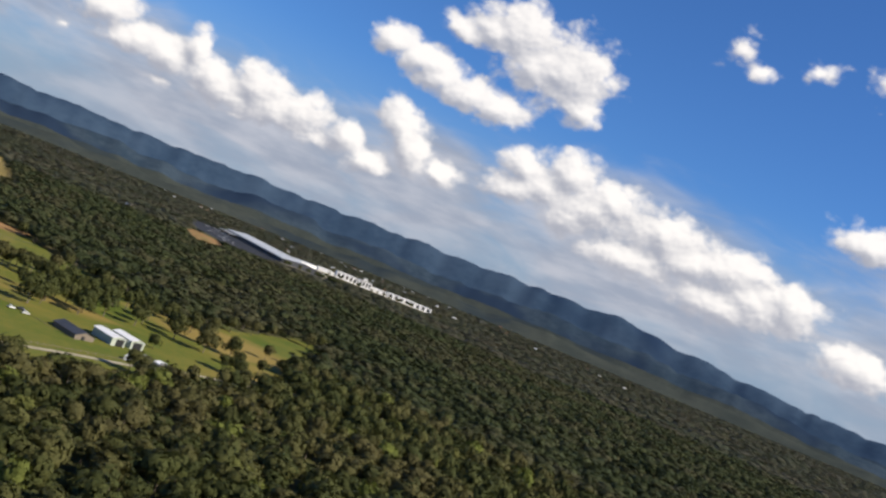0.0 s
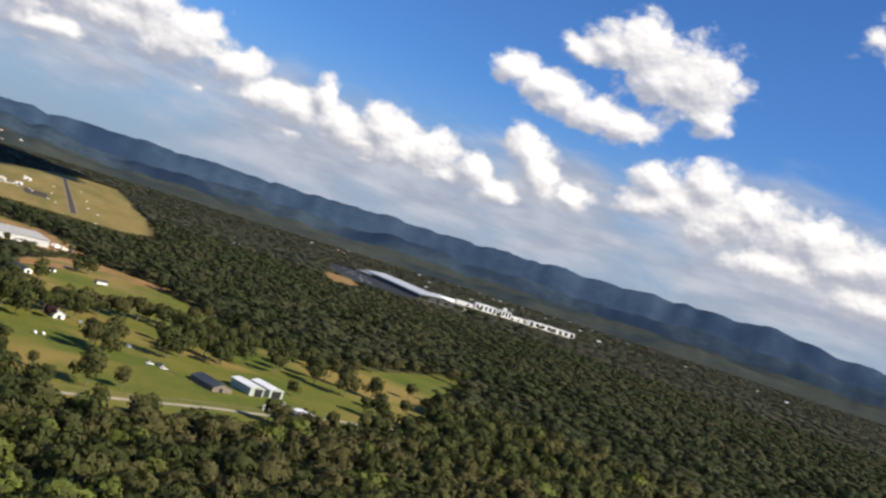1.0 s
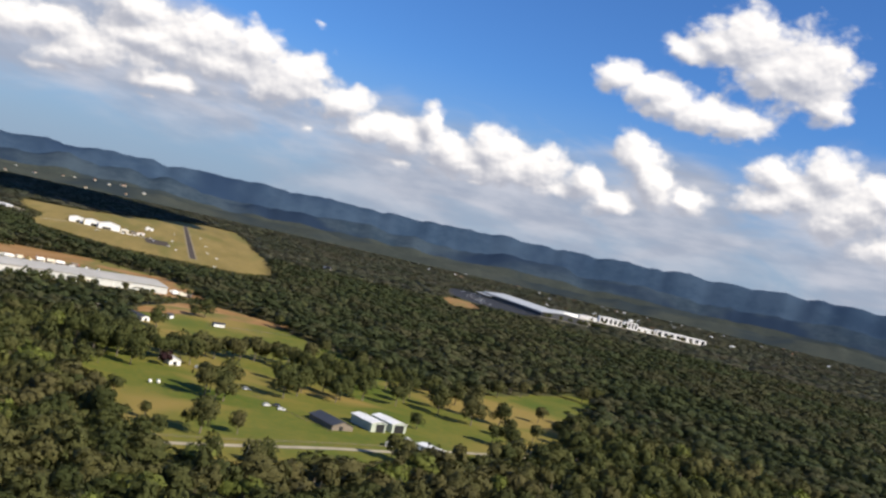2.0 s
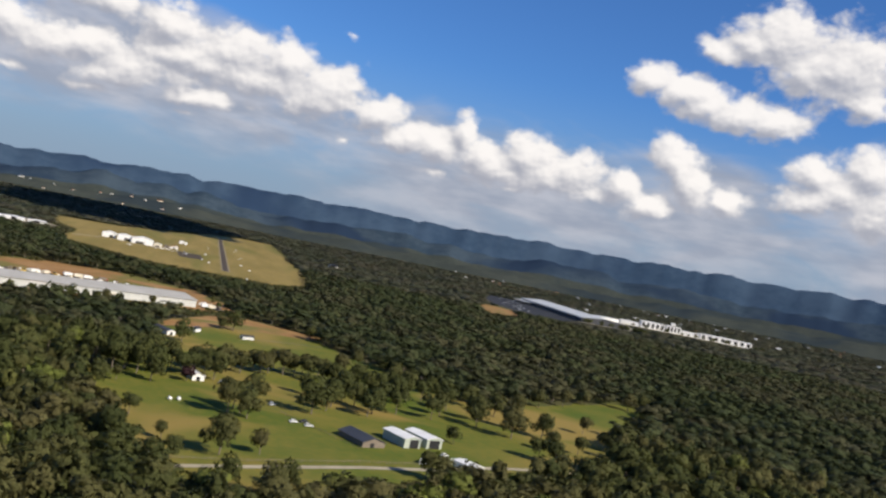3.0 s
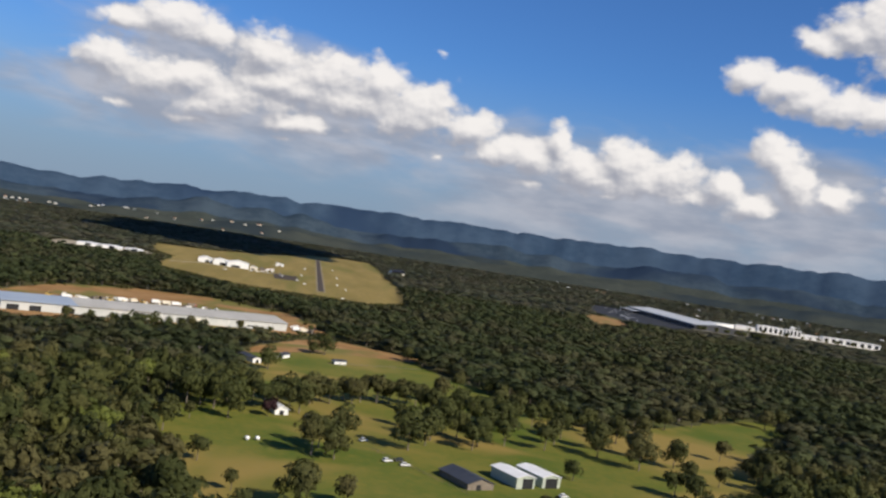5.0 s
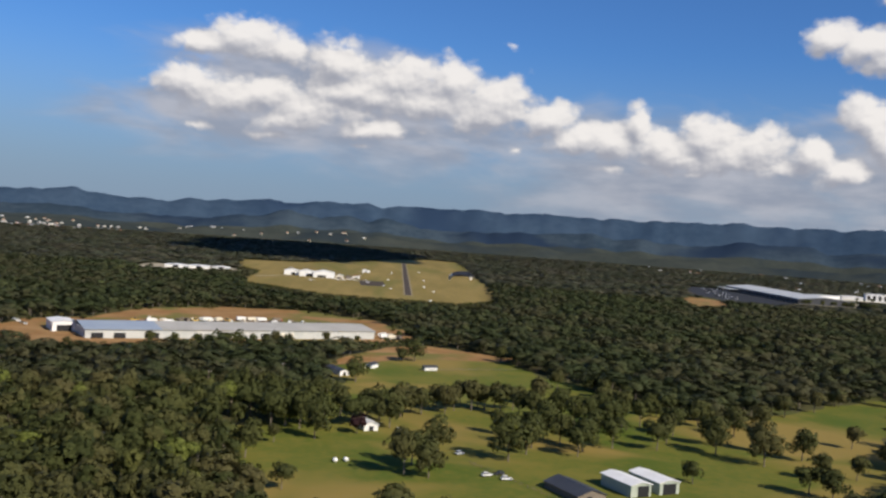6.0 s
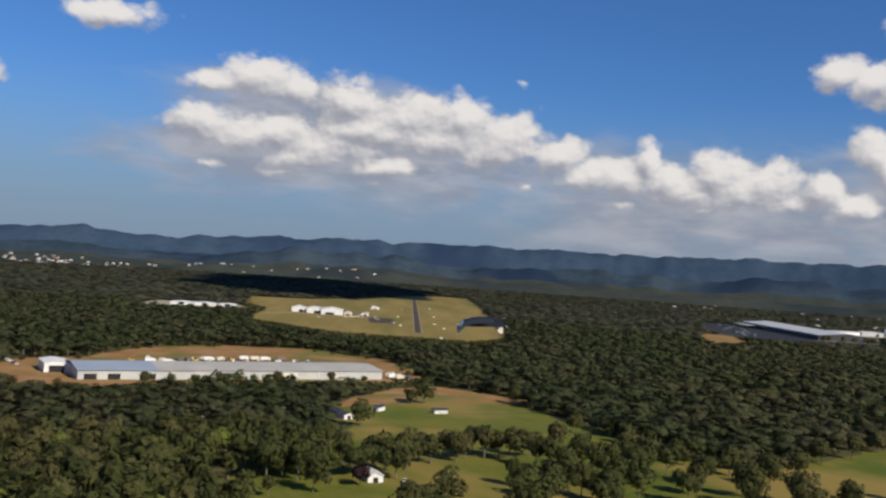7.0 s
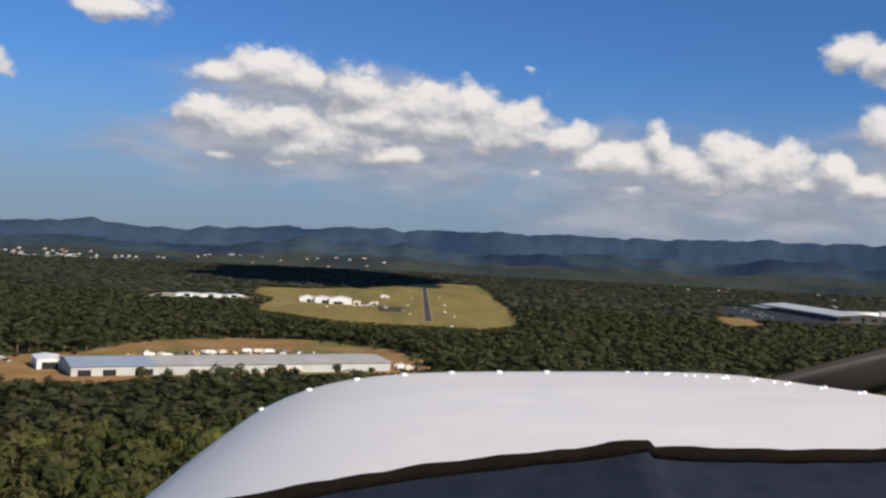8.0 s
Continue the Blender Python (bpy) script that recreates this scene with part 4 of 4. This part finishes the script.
def truck(paint, load, label):
    t = root("truck", Matrix.Identity(4), label, "truck", "trucks in the yard")
    part("chassis", box(-4.2, -1.1, 0.7, 4.2, 1.1, 1.0), "dark", t)
    part("cab", prism_y([(2.4, 1.0), (4.2, 1.0), (4.2, 2.0), (3.8, 3.0), (2.4, 3.1)], 1.15), paint, t)
    part("windscreen", box(4.0, -0.95, 2.05, 4.16, 0.95, 2.75), "glass", t)
    part("load_box", box(-4.2, -1.2, 1.02, 2.2, 1.2, 3.5, 0.06), load, t)
    wheels(t, (-3.2, -1.9, 3.2), 1.05, 0.52)
    return t


def loader(label):
    t = root("loader", Matrix.Identity(4), label, "machine", "machines in the yard")
    part("body", prism_y([(-3.0, 1.0), (1.2, 1.0), (1.2, 1.9), (-2.8, 2.3)], 1.1), "yellow", t)
    part("cabin", box(-0.9, -0.8, 2.0, 0.9, 0.8, 3.5, 0.08), "glass", t)
    part("cabin_roof", box(-1.1, -0.95, 3.52, 1.1, 0.95, 3.66), "yellow", t)
    part("arm", tube([(1.0, 0, 1.7), (2.6, 0, 1.9), (3.6, 0, 0.8)], [0.28, 0.24, 0.2], 6), "yellow", t)
    part("bucket", prism_y([(3.4, 0.15), (4.6, 0.15), (3.7, 1.2)], 1.3), "dark", t)
    wheels(t, (-1.9, 1.6), 1.1, 0.75)
    return t


def spread(makers, rows):
    used = set()
    for i, (k, x, y, a) in enumerate(rows):
        m = pose(x, y, 0.14, 0, 0, a)
        if k in used:
            copy_thing(makers[k], m)
        else:
            makers[k].matrix_world = m
            used.add(k)


YARD_KIT = [truck("white", "white", "white box truck parked on the earth yard"), truck("cream", "cream", "cream flat-fronted truck parked on the earth yard"),
            truck("red", "wood", "red truck with a timber load on the yard"), loader("yellow wheel loader standing on the earth yard")]
spread(YARD_KIT, [(0, -210, 730, 30), (1, -202, 734, 80), (0, -196, 728, 25), (2, -186, 748, 120), (3, -180, 751, 40), (0, -172, 763, 20), (1, -164, 768, 60),
                  (3, -157, 769, 150), (0, -148, 786, 35), (1, -139, 788, 30), (0, -131, 790, 28), (2, -118, 795, 25), (3, -70, 786, 100), (2, -56, 780, 30),
                  (0, -24, 724, 28), (1, -18, 719, 28), (2, -12, 722, 70), (1, -215, 742, 100), (3, -223, 728, 10)])
CARS = [car("white", "white car parked on open ground", "parked cars"), car("dark", "dark car parked on open ground", "parked cars"), car("paleroof", "silver car parked on open ground", "parked cars")]
spread(CARS, [(0, 20, 300, 30), (1, 25, 303, 200), (0, 27, 296, 15), (0, 88, 276, 30), (2, -13, 372, 80), (1, -290, 672, 20), (0, -296, 680, 40), (2, -302, 690, 60), (0, -285, 665, 90),
              (0, -82, 1488, 10), (2, -76, 1490, 60), (1, -70, 1498, 100), (0, -64, 1506, 20), (0, 92, 268, 60), (2, 97, 271, 70), (1, 84, 268, 120), (2, 12, 333, 40)])


# bale shape made up for small white things of unknown kind
def bale_stand_in(x, y):
    bm = bmesh.new()
    bmesh.ops.create_cone(bm, cap_ends=True, segments=18, radius1=0.85, radius2=0.85, depth=1.5, matrix=Matrix.Rotation(math.pi / 2, 4, "X"))
    bmesh.ops.bevel(bm, geom=[e for e in bm.edges if e.calc_face_angle(0) > 1.0], offset=0.15, segments=2, affect="EDGES")
    ob = linked("hay_bale", bm, "white", smooth=True)
    ob.matrix_world = pose(x, y, 0.90, 0, 0, 30)
    return tagged(ob, "white bale-shaped stand-in for an unidentified thing on grass", "bale", "bales on the pasture")


for x, y in ((-37, 308), (-33, 310)):
    bale_stand_in(x, y)


def light_plane(label):
    p = root("light_aircraft", Matrix.Identity(4), label, "aeroplane", "parked light aircraft")
    part("fuselage", tube([(3.6, 0, 1.3), (3.2, 0, 1.35), (1.6, 0, 1.55), (-0.4, 0, 1.6), (-3.9, 0, 1.55)], [0.25, 0.5, 0.62, 0.58, 0.12], 10), "white", p)
    part("wing", box(-0.2, -5.2, 2.12, 1.3, 5.2, 2.28, 0.04), "white", p)
    part("tailplane", box(-4.1, -1.6, 1.55, -3.2, 1.6, 1.65), "white", p)
    part("fin", prism_y([(-4.1, 1.6), (-3.0, 1.6), (-3.7, 2.9), (-4.2, 2.9)], 0.06), "white", p)
    part("windscreen", prism_y([(0.9, 1.9), (1.9, 1.75), (1.2, 2.11), (0.6, 2.11)], 0.5), "glass", p)
    for x, y in ((2.6, 0), (0.2, 1.0), (0.2, -1.0)):
        part("wheel", tube([(x, y - 0.1, 0.25), (x, y + 0.1, 0.25)], [0.25, 0.25], 10), "rubber", p)
        part("undercarriage_leg", tube([(x, y * 0.3, 1.15), (x, y, 0.3)], [0.05, 0.05], 6), "white", p)
    return p


rngc = random.Random(3)
for i in range(44):
    k = rngc.random()
    copy_thing(CARS[rngc.choice((0, 0, 1, 2))], pose(585 + 85 * k + rngc.uniform(-22, 22), 1690 + 400 * k + rngc.uniform(-20, 20), 0.1, 0, 0, rngc.choice((60, 150, 240))))
spread([light_plane("white light aircraft parked on airfield grass")],
       [(0, -143, 1404, 70), (0, -108, 1462, 10), (0, -98, 1466, 200), (0, -90, 1480, 40), (0, -80, 1600, 20), (0, -79, 1719, 90), (0, -79, 1848, 15), (0, -60, 1440, 130), (0, -88, 1520, 300)])


def marker(x, y):
    ob = linked("runway_marker", prism([(-1.0, 0), (1.0, 0), (0, 0.9)], -1.7, 1.7), "white")
    ob.matrix_world = pose(x, y, 0.07, 0, 0, 90)
    return tagged(ob, "white gable marker board on airfield grass", "marker", "airfield markers")


for x, y in ((-35, 1405), (-24, 1351), (37, 1341), (26, 1430), (27, 1163), (-30, 1560), (30, 1620), (-26, 1800), (28, 1900)):
    marker(x, y)


def power_pole(x, y, a):
    p = root("power_pole", turned(x, y, a), "grey timber power pole with a crossarm among trees", "pole", "power poles")
    part("post", tube([(0, 0, 0), (0, 0, 13)], [0.20, 0.13], 8), "bark", p)
    part("crossarm", box(-1.3, -0.22, 12.0, 1.3, -0.1, 12.2), "wood", p)
    for s in (-1.1, 0, 1.1):
        part("insulator", tube([(s, -0.16, 12.2), (s, -0.16, 12.45)], [0.07, 0.05], 6), "white", p)


for x, y, a in ((-108, 428, 20), (-76, 470, 20), (-140, 386, 20)):
    power_pole(x, y, a)


def conveyor(x, y, a):
    c = root("conveyor", turned(x, y, a), "dark green inclined conveyor on legs before the warehouse", "conveyor")
    part("boom", prism_y([(-6, 1.0), (5, 9.6), (5, 10.8), (-6, 2.2)], 0.7), "leaf", c)
    part("hopper", box(-7.5, -1.6, 1.6, -4.6, 1.6, 3.6, 0.1), "leaf", c)
    for px, h in ((-5, 1.7), (3, 8.0)):
        for s in (-0.9, 0.9):
            part("leg", tube([(px, s, 0), (px, s * 0.6, h)], [0.16, 0.16], 6), "dark", c)


conveyor(-143, 622, 50)


# ---- houses of the far town and scattered farms ----
def far_house(roof, label, group):
    h = root("house", Matrix.Identity(4), label, "house", group)
    part("wall", box(-7, -4.5, 0, 7, 4.5, 3.4), "cream", h)
    part("roof", prism([(-7.7, 3.41), (7.7, 3.41), (0, 6.2)], -5.2, 5.2), roof, h)
    for x in (-4.6, -1.2, 2.6):
        part("window", box(x, -4.62, 1.2, x + 1.6, -4.52, 2.5), "glass", h)
    return h


rngh = random.Random(8)
HOUSES = [far_house("tile", "white house with a terracotta roof in the town", "town houses"), far_house("white", "white house with a pale roof in the town", "town houses"),
          far_house("paleroof", "white house with a zinc roof in the town", "town houses")]
rows = []
for i in range(150):
    az = rngh.triangular(13.5, 27, 21)
    r = rngh.uniform(3700, 3960)
    if i % 5 == 0:
        az, r = rngh.uniform(2, 13), rngh.uniform(3800, 4100)
    if i % 6 == 1:
        az, r = rngh.uniform(-40, -14), rngh.uniform(3300, 3800)
    if i % 9 == 2:
        az, r = rngh.uniform(-46, -22), rngh.uniform(2500, 3200)
    rows.append((rngh.randrange(3), az, r))
used = set()
for k, az, r in rows:
    m = pose(-r * math.sin(radians(az)), r * math.cos(radians(az)), max(hill(az, r) - 2.2, 0.0) if r > 3700 else 0.0, 0, 0, rngh.uniform(-40, 40))
    if k in used:
        t = copy_thing(HOUSES[k], m)
        t.scale = (0.85, 0.85, 0.85)
    else:
        HOUSES[k].matrix_world = m
        used.add(k)


# ---- the nose of the aircraft that carries the camera, where it is at the end of the flight ----
def nose():
    a = root("aircraft_nose", LAST, "white riveted nose of a light aircraft seen over its dashboard", "aeroplane")
    # local: x to the right, y up, -z ahead
    def skin(u, d):
        """u from -1 (left) to 1 (right) across the cowling, d metres ahead."""
        s = (d - 0.62) / 1.08
        half = 0.817 - 0.02 * s ** 2
        top = -0.1448 - 0.0569 * s - 0.0095 * s ** 3
        drop = 0.886 * (1 - max(0.0, 1 - abs(u) ** 4.3) ** 0.461)
        return Vector((0.292 - 0.0895 * s + half * u, max(top - drop, -0.46), -d))
    bm = bmesh.new()
    us = [math.sin(math.pi / 2 * k / 30) for k in range(-30, 31)]
    ds = [0.665 + 1.035 * k / 22 for k in range(23)]
    grid = [[bm.verts.new(skin(u, d)) for u in us] for d in ds]
    lip = [bm.verts.new(skin(u, 1.70) + Vector((0, -0.035 - 0.02 * (1 - u * u), -0.035))) for u in us]
    low = [bm.verts.new(skin(u, 1.70) + Vector((0, -0.30, -0.02))) for u in us]
    grid += [lip, low]
    for p, q in zip(grid, grid[1:]):
        for k in range(len(us) - 1):
            bm.faces.new((p[k], p[k + 1], q[k + 1], q[k]))
    bmesh.ops.recalc_face_normals(bm, faces=bm.faces[:])
    part("cowling", bm, "cowl", a, "glossy white cowling", smooth=True)
    def stud(u, d, r=0.0065):
        bm = bmesh.new()
        bmesh.ops.create_uvsphere(bm, u_segments=10, v_segments=6, radius=r)
        for v in bm.verts:
            v.co.y *= 0.6
        bmesh.ops.translate(bm, verts=bm.verts[:], vec=skin(u, d))
        part("rivet", bm, "rivet", a, smooth=True)
    for k in range(7):
        stud(-0.64 + 0.10 * k, 1.66)
    for k in range(8):
        stud(0.13 + 0.028 * k, 1.66 - 0.03 * k, 0.0045)
    for k in range(8):
        stud(0.20 + 0.030 * k, 1.62 - 0.055 * k, 0.0045)
    for k in range(6):
        stud(0.30 + 0.03 * k, 1.58 - 0.06 * k, 0.0045)
    # glareshield and the seal along the windscreen's foot
    knots = [(-0.40, -0.245, 0.60), (-0.26, -0.196, 0.62), (-0.14, -0.1655, 0.635), (-0.05, -0.1515, 0.642), (0.0, -0.1445, 0.645), (0.05, -0.1395, 0.648),
             (0.10, -0.1345, 0.65), (0.135, -0.1305, 0.65), (0.1385, -0.1345, 0.65), (0.19, -0.1370, 0.65), (0.25, -0.1368, 0.65), (0.40, -0.1360, 0.65), (0.60, -0.140, 0.65)]
    edge = []
    for (x0, y0, d0), (x1, y1, d1) in zip(knots, knots[1:]):
        n = max(1, round((x1 - x0) / 0.012))
        for k in range(n):
            f = k / n
            x = x0 + (x1 - x0) * f
            edge.append((x, y0 + (y1 - y0) * f + 0.0016 * noise.noise((x * 28, 0.0, 2.0)), d0 + (d1 - d0) * f))
    edge.append(knots[-1])
    part("windscreen_seal", tube([(x, y, -d) for x, y, d in edge], [0.0052 + 0.0014 * noise.noise((x * 40, 5.0, 1.0)) for x, y, d in edge], 8), "seal", a, "dark brown crumpled sealing strip", smooth=True)
    bm = bmesh.new()
    rim = [bm.verts.new((x, y + 0.001, -d - 0.012)) for x, y, d in edge]
    mid = [bm.verts.new((x, y - 0.022, -d + 0.07)) for x, y, d in edge]
    foot = [bm.verts.new((x, y - 0.085, -d + 0.30)) for x, y, d in edge]
    base = [bm.verts.new((x, y - 0.22, -d + 0.30)) for x, y, d in edge]
    rows_ = [rim, mid, foot, base]
    for p, q in zip(rows_, rows_[1:]):
        for k in range(len(edge) - 1):
            bm.faces.new((p[k], p[k + 1], q[k + 1], q[k]))
    bmesh.ops.recalc_face_normals(bm, faces=bm.faces[:])
    part("glareshield", bm, "dash", a, "dark blue glareshield", smooth=True)
    bm = bmesh.new()
    ring = [bm.verts.new(skin(u, 0.665) + Vector((0, -0.004, 0))) for u in us] + [bm.verts.new((x, -0.47, -0.665)) for x in (1.10, -0.52)]
    bm.faces.new(ring)
    bmesh.ops.triangulate(bm, faces=bm.faces[:])
    bmesh.ops.solidify(bm, geom=bm.faces[:], thickness=0.004)
    part("firewall", bm, "dash", a, "dark firewall behind the dashboard")
    # propeller at rest
    hub = Vector((0.29, -0.34, -1.80))
    prop = part("propeller", tube([hub + Vector((0, 0, 0.08)), hub, hub + Vector((0, 0, -0.16))], [0.09, 0.09, 0.02], 16), "cowl", a, "two-bladed propeller at rest", smooth=True)
    for turn in (13, 193):
        bm = bmesh.new()
        rows_ = []
        for k in range(13):
            s = k / 12
            r = 0.06 + 0.80 * s
            chord = 0.026 + 0.026 * math.sin(math.pi * min(1, s * 0.8 + 0.15)) * (1 if s < 0.95 else 0.6)
            tw = radians(50 - 34 * s)
            ring = []
            for c, h in ((-1, 0), (-0.4, 0.11), (0.5, 0.08), (1, 0), (0.5, -0.05), (-0.4, -0.07)):
                y, z = c * chord, h * chord * 2
                ring.append(bm.verts.new((r, y * math.cos(tw) - z * math.sin(tw), y * math.sin(tw) + z * math.cos(tw))))
            rows_.append(ring)
        for p, q in zip(rows_, rows_[1:]):
            for k in range(6):
                bm.faces.new((p[k], p[(k + 1) % 6], q[(k + 1) % 6], q[k]))
        bm.faces.new(rows_[-1])
        bmesh.ops.recalc_face_normals(bm, faces=bm.faces[:])
        bmesh.ops.transform(bm, verts=bm.verts[:], matrix=Matrix.Translation(hub) @ Matrix.Rotation(radians(turn), 4, "Z"))
        part("blade", bm, "prop", prop, "dark brown blade", smooth=True)


nose()


# ---- farm clutter ----
def container(x, y, a, paint, label):
    c = root("container", turned(x, y, a), label, "container", "containers by the farm sheds")
    part("body", box(-3.0, -1.2, 0.15, 3.0, 1.2, 2.6, 0.04), paint, c)
    for k in range(9):
        part("rib", box(-2.7 + 0.66 * k, -1.26, 0.3, -2.55 + 0.66 * k, -1.205, 2.45), paint, c)
    part("door", box(3.01, -1.1, 0.3, 3.08, 1.1, 2.5), paint, c)


container(88, 262, 30, "green", "pale green steel container beside farm sheds")
container(74, 256, 60, "white", "white steel container beside farm sheds")
shed(98, 252, 30, 7, 12, 2.6, 3.3, "white", "white", "low white-roofed farm shed by the road", "shed", "shed", ((-2, 2, 2.4),), "farm sheds")
shed(-76, 558, 15, 7, 9, 2.8, 3.8, "white", "paleroof", "small pale hut among trees", "hut", "hut", ((-1, 1, 2.0),), "small huts")
shed(-64, 548, 40, 6, 8, 2.6, 3.4, "white", "darkroof", "small dark-roofed hut among trees", "hut", "hut", ((-1, 1, 2.0),), "small huts")


def fence(line, label):
    """Posts with two rails along a line."""
    f = root("fence", Matrix.Identity(4), label, "fence", "paddock fences")
    pts = [Vector((*p, 0)) for p in line]
    for a, b in zip(pts, pts[1:]):
        n = max(1, int((b - a).length / 4))
        for k in range(n):
            p = a.lerp(b, k / n)
            part("post", box(p.x - 0.07, p.y - 0.07, 0.0, p.x + 0.07, p.y + 0.07, 1.3), "wood", f)
        for z in (0.6, 1.1):
            part("rail", tube([a + Vector((0, 0, z)), b + Vector((0, 0, z))], [0.05, 0.05], 4), "wood", f)


fence([(-40, 202), (-4, 216), (43, 240), (72, 252)], "weathered timber fence along a gravel road")
fence([(0, 556), (30, 574), (66, 588)], "weathered timber fence along the pasture")
fence([(15, 318), (48, 262)], "weathered timber fence across the pasture")


# ---- crates and junk along the back of the works yard ----
def crate_stack(paint, label):
    c = root("crate_stack", Matrix.Identity(4), label, "crates", "crates in the yard")
    for k, (x, y, z, w, h) in enumerate(((0, 0, 0, 1.3, 1.2), (2.4, 0.3, 0, 1.1, 1.7), (0.3, 0.2, 1.22, 1.0, 0.9))):
        part("crate", box(x - w, y - w * 0.8, z, x + w, y + w * 0.8, z + h, 0.05), paint, c)
    return c


CRATES = [crate_stack("cream", "stack of cream crates on the earth yard"), crate_stack("wood", "stack of weathered timber crates on the earth yard"),
          crate_stack("white", "stack of white crates on the earth yard")]
rngk = random.Random(21)
rows = []
for i in range(34):
    k = rngk.random()
    x = -218 + 200 * k
    rows.append((i % 3, x, 735 + 60 * math.sin(k * 2.6) + rngk.uniform(-8, 10) - (30 * k if k > 0.7 else 0), rngk.uniform(0, 180)))
spread(CRATES, rows)
